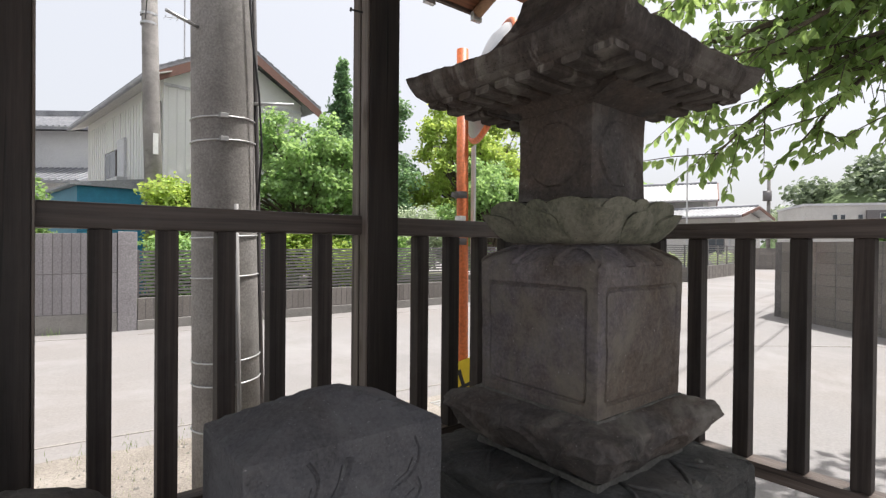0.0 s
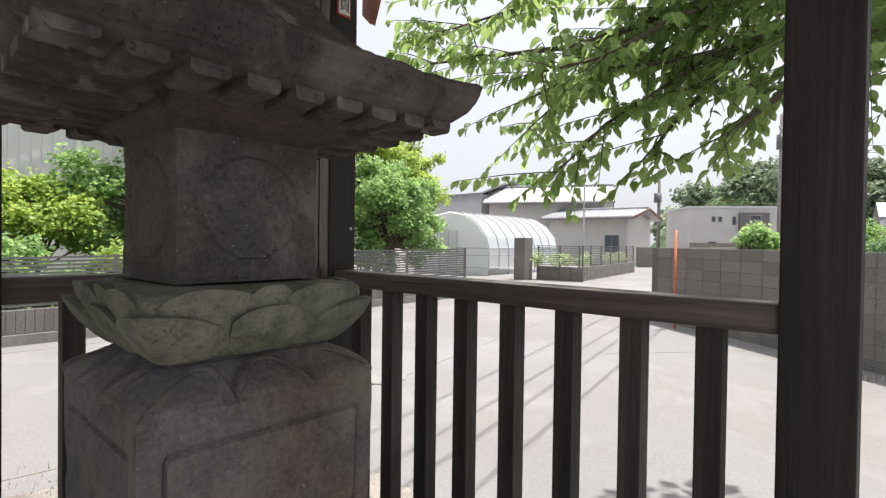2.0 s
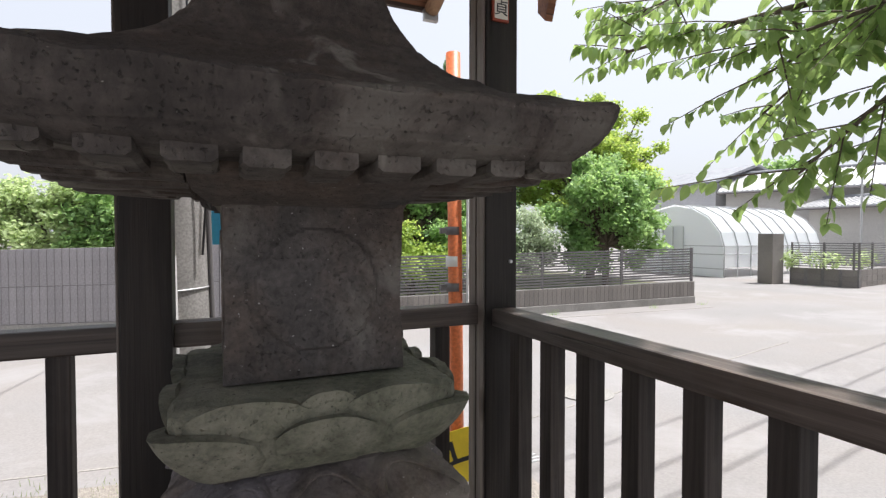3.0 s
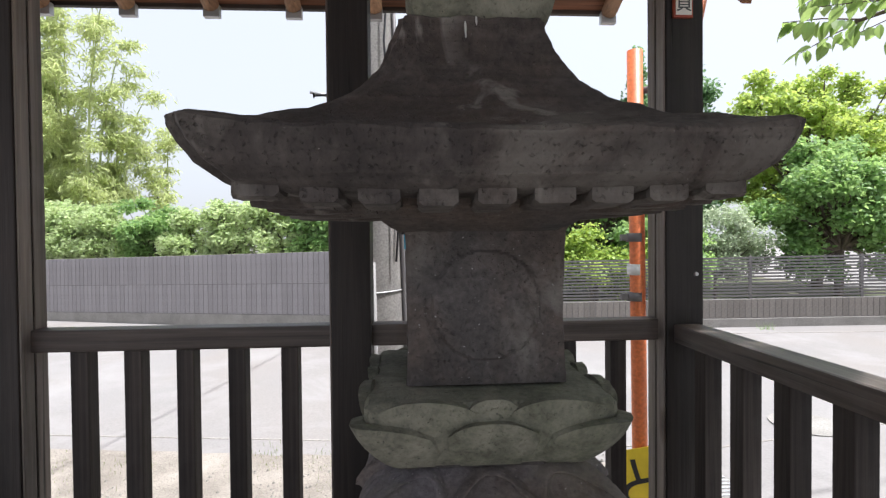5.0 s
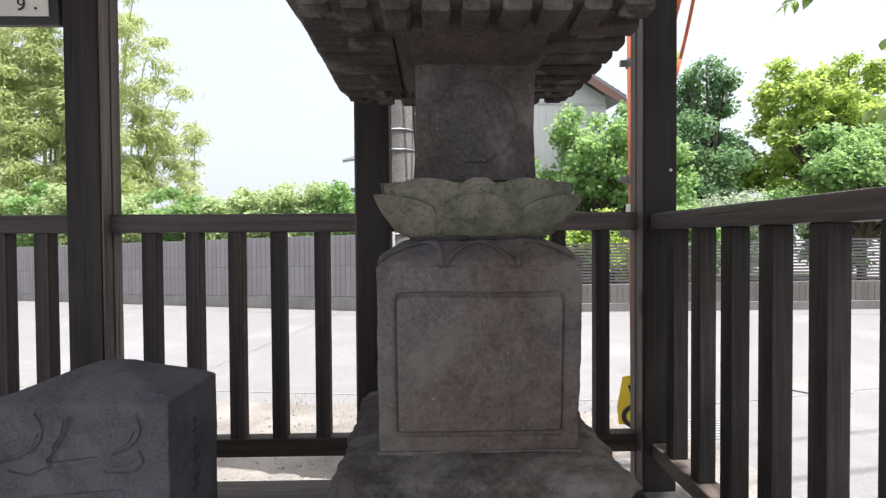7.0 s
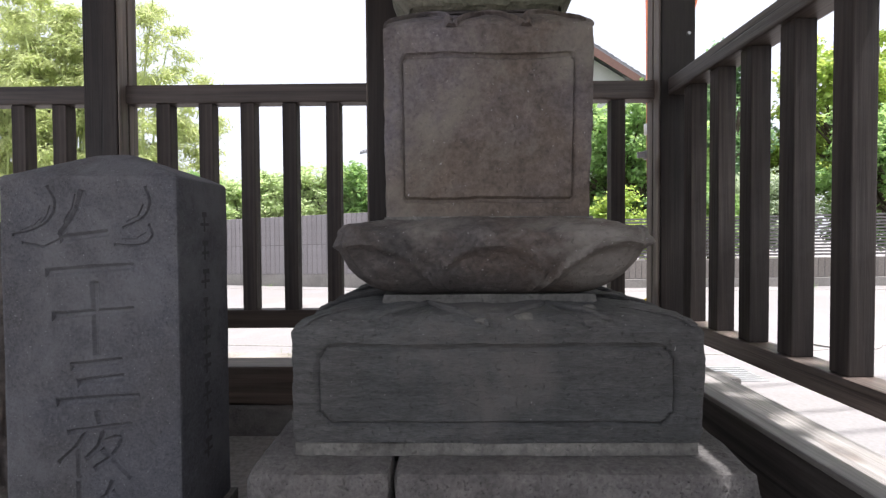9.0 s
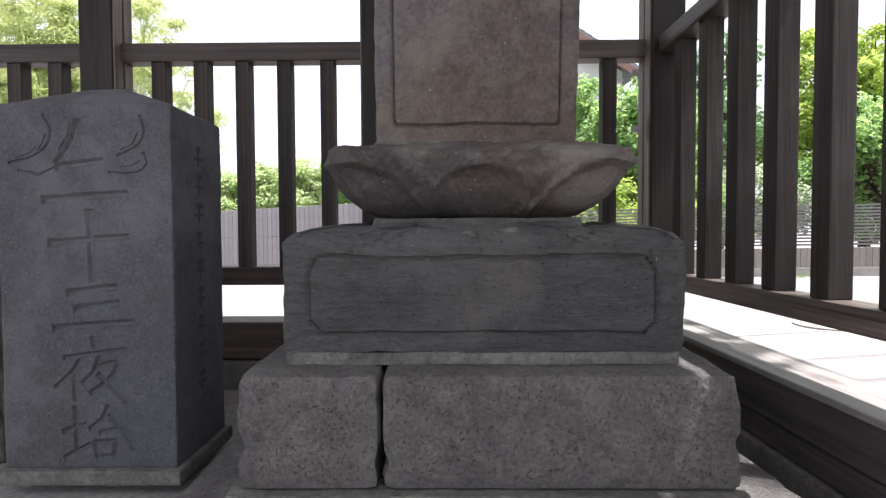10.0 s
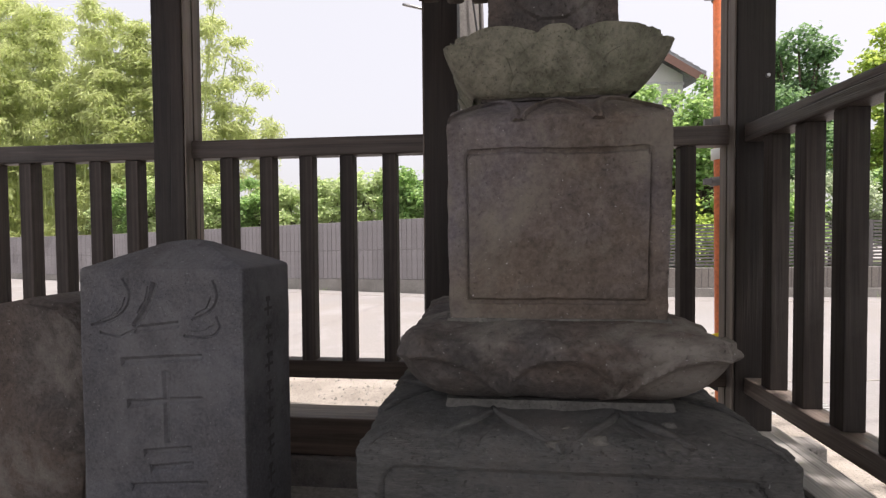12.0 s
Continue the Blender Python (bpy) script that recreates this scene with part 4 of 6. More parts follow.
part("shaft", tube([(pole_x(z), PY, z) for z in (0, 1, 2, 3, 5, 8)], [0.178, 0.168, 0.158, 0.149, 0.14, 0.12], 40), pole_mat, pole, "", True)
for z in (0.42, 0.66, 0.78, 1.22, 1.43, 1.93, 2.05):
    r = 0.18 - 0.0095 * z
    ring = [(pole_x(z) + r * math.cos(a * math.pi / 16), PY + r * math.sin(a * math.pi / 16), z + 0.01 * math.cos(a * math.pi / 16)) for a in range(33)]
    band = part("band", tube(ring, 0.0045, 6), steel, pole, "steel strap", True)
    part("buckle", box(pole_x(z) - 0.06, PY - r - 0.014, z - 0.012, pole_x(z) - 0.02, PY - r + 0.02, z + 0.012, 0.002), steel, band)
part("cable_pipe", tube([(pole_x(z) + 0.012, PY - 0.185 + 0.006 * z, z) for z in (0.05, 0.8, 1.6)], 0.011, 10), conduit, pole, "grey cable pipe", True)
part("cable_pipe", tube([(pole_x(z) + 0.178 - 0.008 * z, PY - 0.05, z) for z in (0.05, 1.2, 2.3, 4)], 0.012, 10), fence_metal, pole, "dark cable pipe", True)
part("loose_cable", tube([(pole_x(z) + 0.13 + 0.03 * math.sin(z * 4), PY - 0.14, z) for z in (1.6, 1.9, 2.2, 2.5, 2.8, 3.2, 4)], 0.006, 8), black_paint, pole, "black cable", True)
for z, dx in ((2.5, -0.17), (2.16, 0.19)):
    part("step_bolt", tube([(pole_x(z) + dx * 0.6, PY - 0.05, z), (pole_x(z) + dx * 1.75, PY - 0.16, z + 0.01)], 0.009, 8), steel, pole, "steel step bolt", True)

mirror = thing("traffic_mirror", "orange post with a round traffic mirror seen from behind", "traffic mirror", "", (2.13, 2.5, 0.0))
MX, MY = 2.135, 2.5
part("post", tube([(MX + 0.03, MY, 0), (MX, MY, 2.66)], 0.038, 24), orange, mirror, "orange painted steel post", True)
for z in (1.42, 1.72, 2.35):
    part("clamp", tube([(MX, MY, z - 0.022), (MX, MY, z + 0.022)], 0.042, 20), fence_metal, mirror, "grey steel clamp", True)
    part("clamp_ear", box(MX - 0.075, MY - 0.012, z - 0.016, MX - 0.038, MY + 0.012, z + 0.016, 0.002), fence_metal, mirror)
part("sticker", tube([(MX, MY, 1.53), (MX, MY, 1.585)], 0.0392, 20), white_paint, mirror, "white sticker", True)
# dish: back shell and rim, facing up the road
dish_pose = Matrix.Translation((2.33, 2.47, 2.49)) @ Vector((0.886, -0.452, -0.24)).to_track_quat("Z", "Y").to_matrix().to_4x4() @ Matrix.Scale(1.33, 4)
bm = bmesh.new()
prof = [(0.0, -0.07), (0.12, -0.062), (0.22, -0.04), (0.285, 0.0), (0.295, 0.03)]
rings = [[bm.verts.new((r * math.cos(a * math.pi / 20), r * math.sin(a * math.pi / 20), z)) for a in range(40)] for r, z in prof[1:]]
tip = bm.verts.new((0, 0, -0.07))
for a in range(40):
    bm.faces.new((tip, rings[0][(a + 1) % 40], rings[0][a]))
for r0, r1 in zip(rings, rings[1:]):
    for a in range(40):
        bm.faces.new((r0[a], r0[(a + 1) % 40], r1[(a + 1) % 40], r1[a]))
dish = part("dish_back", moved(bm, dish_pose), steel, mirror, "dull grey mirror back", True)
part("rim", moved(tube([(0.3 * math.cos(a * math.pi / 20), 0.3 * math.sin(a * math.pi / 20), 0.02) for a in range(41)], 0.016, 8), dish_pose), orange, mirror, "orange rim", True)
bm = bmesh.new()
bmesh.ops.create_circle(bm, cap_ends=True, segments=40, radius=0.29, matrix=Matrix.Translation((0, 0, 0.028)))
silver = plain("mirror_silver", (0.85, 0.85, 0.86), 0.05, 1.0)
part("mirror_face", moved(bm, dish_pose), silver, mirror)
part("bracket", tube([(MX, MY, 2.45), (2.25, 2.5, 2.48), (2.37, 2.5, 2.49)], 0.018, 10), fence_metal, mirror, "", True)
board = thing("caution_board", "narrow white caution board with black characters on the orange post", "sign", "", (2.19, 2.47, 1.4))
bpose = pose(2.2, 2.455, 1.62, 0, 0, 62)
part("panel", moved(box(-0.045, -0.006, -0.28, 0.045, 0.006, 0.42, 0.002), bpose), white_paint, board)
text_obj("writing", "注", 0.1, bpose @ pose(0, -0.0075, 0.02, 90, 0, 0), black_paint, board)
text_obj("writing", "意", 0.1, bpose @ pose(0, -0.0075, -0.15, 90, 0, 0), black_paint, board)
guard = thing("child_alert_plate", "bent yellow warning plate with black shapes tied to the post", "sign", "", (2.16, 2.44, 0.38))
gpose = pose(2.168, 2.44, 0.43, 0, 0, -30)
part("plate", moved(prism([(-0.13, -0.06), (0.13, -0.03), (0.13, 0.25), (0.02, 0.25), (-0.11, 0.205), (-0.14, 0.03)], "y", -0.004, 0.004), gpose), yellow, guard)
text_obj("writing", "と", 0.3, gpose @ pose(-0.02, -0.0055, 0.02, 90, 0, 0) @ pose(0, 0, 0, 0, 0, -8), black_paint, guard)

# ---- boundary walls ----


def wall_frame(x0, y0, x1, y1):
    d = Vector((x1 - x0, y1 - y0, 0))
    return Matrix.Translation((x0, y0, 0)) @ Matrix.Rotation(math.atan2(d.y, d.x), 4, "Z"), d.length


def block_wall(name, label, x0, y0, x1, y1, courses, bw, bh, mat, base_h=0.0, thick=0.15, z0=0.0, limit=300, slope=0.0):
    """Coursed blocks on a backing, face towards the frame's -y side. Joints are recessed."""
    m, length = wall_frame(x0, y0, x1, y1)
    m = m @ Matrix(((1, 0, 0, 0), (0, 1, 0, 0), (slope, 0, 1, 0), (0, 0, 0, 1)))
    top = z0 + base_h + courses * bh
    w = tagged(part(name, moved(box(0, 0.006, z0 - 0.3, length, thick - 0.006, top - 0.004), m), joint_mat), label, "wall", kind="structure")
    if base_h:
        part("base_course", moved(box(-0.004, -0.02, z0 - 0.3, length + 0.004, thick + 0.02, z0 + base_h - 0.003, 0.008), m), floor_mat, w, "concrete base course")
    me = mesh_of("block", box(-bw / 2 + 0.005, 0, 0.005, bw / 2 - 0.005, thick, bh - 0.005, 0.006), mat)
    n, count = int(length / bw), 0
    rest = bmesh.new()
    for c in range(courses):
        for k in range(n):
            x = (k + 0.5) * length / n
            if count < limit:
                ob = part("block", me, mat, w)
                ob.matrix_basis = wall_frame(x0, y0, x1, y1)[0] @ pose(x, 0, z0 + base_h + c * bh + slope * x)
                count += 1
            else:
                box(x - bw / 2 + 0.005, 0, z0 + base_h + c * bh + 0.005, x + bw / 2 - 0.005, thick, z0 + base_h + (c + 1) * bh - 0.005, 0, rest)
    if rest.verts:
        moved(rest, m)
        tagged(part("blocks", rest, mat, w), kind="stuff")
    return w, m, length


AX, AY = 0.97, 9.73
# tall pale wall: upright narrow blocks
block_wall("wall_pale", "tall pale grey wall of upright ribbed blocks", -10.6, 14.0, AX, AY, 2, 0.125, 0.65, block_pale, 0.32, limit=300, z0=-0.36, slope=0.0235)
block_wall("wall_pale_far", "tall pale grey wall of upright ribbed blocks", -18, 16.8, -10.62, 14.007, 2, 0.25, 0.65, block_pale, 0.32, limit=0, z0=-0.45, slope=0.011)
pier = tagged(part("wall_pier", moved(box(0, -0.012, -0.3, 0.27, 0.17, 1.57, 0.01), wall_frame(AX + 0.01, AY - 0.01, 11.2, 8.43)[0]), block_pale), "pale block pier at the end of the wall", "pier", kind="structure")
BX, BY = 11.41, 8.68
low, mB, lenB = block_wall("wall_low", "low ribbed block wall below a slatted fence", AX + 0.285, AY - 0.055, BX, BY, 1, 0.11, 0.36, block_dark, 0.17, limit=300, z0=-0.06, slope=0.0145)

fence = thing("slatted_fence", "dark grey aluminium fence of horizontal slats on the low wall", "fence", "", (6.3, 9.0, 0.52))
slats = 13
mF0 = wall_frame(AX + 0.285, AY - 0.055, BX, BY)[0]
panel_len = 2.0
posts_n = int(lenB / panel_len) + 1
post_me = mesh_of("fence_post", box(-0.025, 0.055, 0.52, 0.025, 0.105, 1.33, 0.003), fence_metal)
slat_me = mesh_of("slat", box(0.0, 0.05, -0.017, lenB / (posts_n - 1) - 0.05, 0.062, 0.017), fence_metal)
for k in range(posts_n):
    x = lenB * k / (posts_n - 1)
    ob = part("fence_post", post_me, fence_metal, fence)
    ob.matrix_basis = mF0 @ pose(min(x, lenB - 0.03), 0, 0.0145 * x - 0.06)
    if k < posts_n - 1:
        for j in range(slats):
            ob = part("slat", slat_me, fence_metal, fence)
            ob.matrix_basis = mF0 @ pose(x + 0.025, 0, 0.525 + 0.0595 * j + 0.0145 * x, 0, -0.83, 0)

# dark wall on the far corner of the road
block_wall("wall_dark", "weathered dark concrete block wall at the corner", 11.0, 3.5, 6.6, -3.2, 8, 0.39, 0.19, block_dark, 0.0, limit=300)
block_wall("wall_dark_return", "weathered dark concrete block wall at the corner", 30.0, 5.2, 11.05, 3.62, 8, 0.39, 0.19, block_dark, 0.0, limit=0)
stake = thing("orange_stake", "thin orange stake leaning on the block wall", "stake", "", (10.3, 2.9, 0))
part("rod", tube([(10.25, 2.92, 0), (10.42, 2.98, 1.85)], 0.022, 10), orange, stake, "", True)
# gutter grate and manhole
grate = thing("gutter_grate", "steel gutter grating at the foot of the wall", "grate", "", (8.4, 0.2, 0))
for k in range(14):
    part("bar", box(8.25, -0.55 + 0.075 * k, 0.042, 8.6, -0.52 + 0.075 * k, 0.062), steel, grate)
grate = thing("gutter_grate", "small steel grating in the road by the hut", "grate", "", (3.1, 3.4, 0))
for k in range(8):
    part("bar", box(2.75, 3.25 + 0.05 * k, -0.034, 3.25, 3.275 + 0.05 * k, -0.022), steel, grate)
bm = bmesh.new()
bmesh.ops.create_cone(bm, cap_ends=True, segments=40, radius1=0.3, radius2=0.3, depth=0.012, matrix=Matrix.Translation((4.6, 4.4, -0.004)))
tagged(part("manhole_cover", bm, floor_mat), "round manhole cover set in the road", "manhole cover")
# road seams and kerb lines
seam_mat = surface("road_seam", (0.2, 0.185, 0.165), (0.3, 0.28, 0.255), 2, 40, 0.95, 0.3)
for (a, b, c, d, w) in ((-14, 6.9, 3.5, 4.0, 0.012), (-10.5, 13.2, 0.9, 9.2, 0.02), (1.2, 9.2, 11.2, 8.0, 0.02), (12, -1.0, 7.5, 3.0, 0.012), (3.5, 4.0, 9, 5.0, 0.01)):
    m, ln = wall_frame(a, b, c, d)
    tagged(part("road_seam", moved(box(0, -w, -0.01, ln, w, 0.004), Matrix.Translation((0, 0, gz(a))) @ m @ Matrix(((1, 0, 0, 0), (0, 1, 0, 0), ((gz(c) - gz(a)) / ln, 0, 1, 0), (0, 0, 0, 1)))), seam_mat), "thin dark seam in the concrete road", "seam", kind="structure")

# ---- foliage ----


def leaf_cloud(name, blobs, count, size, mat, parent, seed, flat=0.5, droop=0.0, shell=0.55, narrow=0.45):
    """Many small folded leaves in uneven clumps. blobs: centre and radii."""
    r = np.random.default_rng(seed)
    vol = np.array([b[3] * b[4] * b[5] for b in blobs]) ** 0.67
    pick = r.choice(len(blobs), size=count, p=vol / vol.sum())
    B = np.array(blobs, dtype=float)[pick]
    d = r.normal(size=(count, 3))
    d /= np.linalg.norm(d, axis=1)[:, None]
    rad = shell + (1 - shell) * r.random(count) ** 0.6
    lump = np.array([noise.noise(Vector(v)) for v in (d * 2.3 + pick[:, None] * 3.1)])
    rad *= 0.95 + 0.6 * lump
    c = B[:, :3] + d * B[:, 3:6] * rad[:, None]
    a = r.normal(size=(count, 3))
    a[:, 2] = a[:, 2] * 0.5 - droop
    a /= np.linalg.norm(a, axis=1)[:, None]
    up = d * 0.6 + r.normal(size=(count, 3)) * 0.6 + np.array([0, 0, flat])
    b = np.cross(a, up)
    b /= np.linalg.norm(b, axis=1)[:, None] + 1e-9
    n = np.cross(b, a)
    s = size * (0.6 + 0.8 * r.random(count))[:, None]
    v = np.stack([c, c + a * s * 0.5 + b * s * narrow + n * s * 0.1, c + a * s, c + a * s * 0.5 - b * s * narrow + n * s * 0.1], axis=1).reshape(-1, 3)
    q = np.arange(count)[:, None] * 4
    f = np.concatenate([q + np.array([0, 1, 2]), q + np.array([0, 2, 3])], axis=0)
    me = bpy.data.meshes.new(name)
    me.from_pydata(v.tolist(), [], f.tolist())
    me.materials.append(mat)
    return part(name, me, mat, parent)


def branched_trunk(x, y, tops, r0, seed, fork=0.35):
    """A tapered trunk with limbs that reach towards the tops."""
    rr = random.Random(seed)
    bm = bmesh.new()
    cx, cy = sum(t[0] for t in tops) / len(tops), sum(t[1] for t in tops) / len(tops)
    high = max(t[2] for t in tops)
    mid = Vector((x + 0.25 * (cx - x), y + 0.25 * (cy - y), high * fork))
    tube([(x, y, -0.45), (x + 0.02, y, mid.z * 0.5), tuple(mid)], [r0 * 1.25, r0, r0 * 0.8], 9, bm)
    for t in tops:
        t = Vector(t)
        k = mid.lerp(t, 0.5) + Vector((rr.uniform(-0.2, 0.2), rr.uniform(-0.2, 0.2), rr.uniform(0, 0.2)))
        tube([mid, k, t], [r0 * 0.6, r0 * 0.35, r0 * 0.1], 6, bm)
    return bm


def tree(name, label, x, y, blobs, count, size, mat, r0=0.08, seed=0, category="tree", group="", flat=0.5, shell=0.2, narrow=0.45, droop=0.0):
    e = thing(name, label, category, group, (x, y, 0))
    part("trunk", branched_trunk(x, y, [b[:3] for b in blobs], r0, seed), bark, e)
    leaf_cloud("crown", blobs, count, size, mat, e, seed, flat, droop, shell, narrow)
    return e


def scatter_blobs(cx, cy, cz, rx, ry, rz, n, r, seed):
    rr = random.Random(seed)
    out = []
    for _ in range(n):
        a, b = rr.uniform(0, 6.283), math.acos(rr.uniform(-1, 1))
        k = rr.uniform(0.45, 1.0)
        q = r * rr.uniform(0.7, 1.25)
        out.append((cx + rx * k * math.sin(b) * math.cos(a), cy + ry * k * math.sin(b) * math.sin(a), cz + rz * k * math.cos(b), q, q, q * 0.75))
    return out


# garden trees behind the fence
tree("layered_tree", "dense dark green garden tree with layered clumps", 5.6, 12.6, scatter_blobs(5.2, 12.5, 2.75, 2.5, 0.9, 2.0, 84, 0.46, 1), 28000, 0.10, leaf_mid, 0.1, 1)
cone = [(9.0 + q * (1 - f) * 0.9 * math.sin(k * 2.4), 17.6 + q * (1 - f) * 0.8 * math.cos(k * 2.4), 1.2 + 7.0 * f, 0.75 - 0.55 * f, 0.7 - 0.5 * f, 0.34) for q in (0.5, 1.3) for k, f in ((k, k / 30) for k in range(31))]
tree("tall_conifer", "tall dark conifer with a ragged pointed top", 9.0, 17.6, cone, 24000, 0.12, leaf_dark, 0.15, 2, shell=0.35)
tree("tall_conifer", "tall dark conifer with a rounded top", 9.95, 16.4, scatter_blobs(9.95, 16.4, 4.6, 1.2, 1.0, 3.0, 60, 0.5, 13), 20000, 0.11, leaf_dark, 0.15, 13, shell=0.3)
tree("dark_tree", "dark broadleaf tree behind the fence", 8.0, 14.6, scatter_blobs(7.6, 14.4, 2.7, 2.6, 1.0, 2.3, 70, 0.55, 3), 22000, 0.11, leaf_dark, 0.12, 3)
tree("grey_shrub", "pale grey-green shrub behind the fence", 8.6, 12.3, scatter_blobs(8.5, 12.2, 1.5, 1.25, 0.6, 0.9, 22, 0.45, 4), 15000, 0.065, leaf_grey, 0.04, 4, "shrub")
tree("bright_tree", "broad tree with bright yellow-green backlit leaves", 13.4, 14.8, scatter_blobs(13.4, 14.8, 4.2, 3.3, 1.8, 3.0, 110, 0.48, 5), 36000, 0.12, leaf_bright, 0.14, 5)
tree("green_tree", "mid-green tree under the bright one", 11.8, 12.2, scatter_blobs(11.7, 12.2, 2.4, 2.2, 0.9, 1.9, 60, 0.48, 6), 22000, 0.11, leaf_mid, 0.1, 6)
tree("round_shrub", "rounded bright shrub behind the low wall", 4.9, 10.9, scatter_blobs(5.0, 10.9, 1.2, 1.6, 0.4, 0.7, 22, 0.4, 7), 11000, 0.08, leaf_bright, 0.04, 7, "shrub")
tree("round_shrub", "dark green shrub behind the low wall", 7.0, 11.4, scatter_blobs(6.8, 11.4, 1.3, 1.2, 0.4, 0.9, 18, 0.45, 17), 10000, 0.09, leaf_mid, 0.04, 17, "shrub")
tree("corner_shrub", "leafy green shrub by the pale wall", 2.7, 12.2, scatter_blobs(2.7, 12.2, 2.0, 1.1, 0.6, 1.0, 24, 0.45, 8), 14000, 0.09, leaf_bright, 0.05, 8, "shrub")
tree("corner_shrub", "low dark shrub in front of the house", 2.2, 10.9, scatter_blobs(2.4, 10.9, 1.0, 1.1, 0.4, 0.7, 14, 0.4, 9), 9000, 0.08, leaf_mid, 0.05, 9, "shrub")
# growth behind the pale wall
rng2 = random.Random(12)
for k in range(10):
    x = -13.5 + 1.4 * k
    y = 12.3 - 0.369 * (x - 0.97)
    h = (1.75 if k < 6 else 1.4) + 0.75 * rng2.random()
    mat = (leaf_pale, leaf_mid, leaf_pale, leaf_pale)[k % 4]
    tree("wall_shrub", "leafy shrub behind the pale wall", x, y, scatter_blobs(x, y, h, 1.1, 0.7, 1.05, 30, 0.36, 20 + k), 10000, 0.115, mat, 0.04, 20 + k, "shrub", "shrubs behind the wall", narrow=0.3)


def bamboo_clump(x, y, n, h, seed, mat=leaf_bamboo):
    r = random.Random(seed)
    e = thing("bamboo_clump", "tall yellow-green bamboo with drooping feathery tops", "bamboo", "bamboo grove", (x, y, 0))
    blobs = []
    for _ in range(n):
        bx, by = x + r.gauss(0, 1.0), y + r.gauss(0, 0.7)
        hh = h * r.uniform(0.65, 1.12)
        lx, ly = r.uniform(-1.3, 1.3), r.uniform(-0.6, 0.6)
        pts = [(bx + lx * f ** 3, by + ly * f ** 3, hh * (f - 0.08 * f ** 4)) for f in (0, 0.3, 0.6, 0.85, 1.0)]
        part("culm", tube(pts, [0.045, 0.042, 0.034, 0.02, 0.008], 6), leaf_bamboo, e)
        for f in [r.uniform(0.12, 1.0) for _ in range(17)] + [0.98]:
            q = r.uniform(0.22, 0.62)
            a = r.uniform(0, 6.28)
            o = r.uniform(0.1, 0.55) * (1.15 - 0.6 * f)
            blobs.append((bx + lx * f ** 3 + o * math.cos(a), by + ly * f ** 3 + o * math.sin(a), hh * (f - 0.08 * f ** 4) - 0.1, q * 1.2, q, q * 0.6))
    leaf_cloud("crown", blobs, 1900 * n, 0.24, mat, e, seed, 0.2, 0.9, 0.0, 0.1)
    return e


for k, (x, y, n, h) in enumerate(((-10.2, 20.0, 8, 9.0), (-11.8, 19.5, 16, 11), (-14.2, 19.3, 20, 11.5), (-17, 19.5, 22, 11.5), (-20, 20, 22, 12), (-23.5, 20.5, 22, 12))):
    bamboo_clump(x, y, n, h, 40 + k)

# planted ground behind the low fence
bm = bmesh.new()
vs = [bm.verts.new(q) for q in ((1.3, 9.95, gz(1.3) + 0.02), (11.2, 8.75, gz(11.2) + 0.02), (14.5, 12.5, gz(14) + 0.02), (14.5, 19, gz(14) + 0.02), (1.3, 19, gz(1.3) + 0.02))]
bm.faces.new(vs)
tagged(part("garden_bed", bm, garden_soil), "dark planted garden ground behind the fence", "garden", kind="structure")

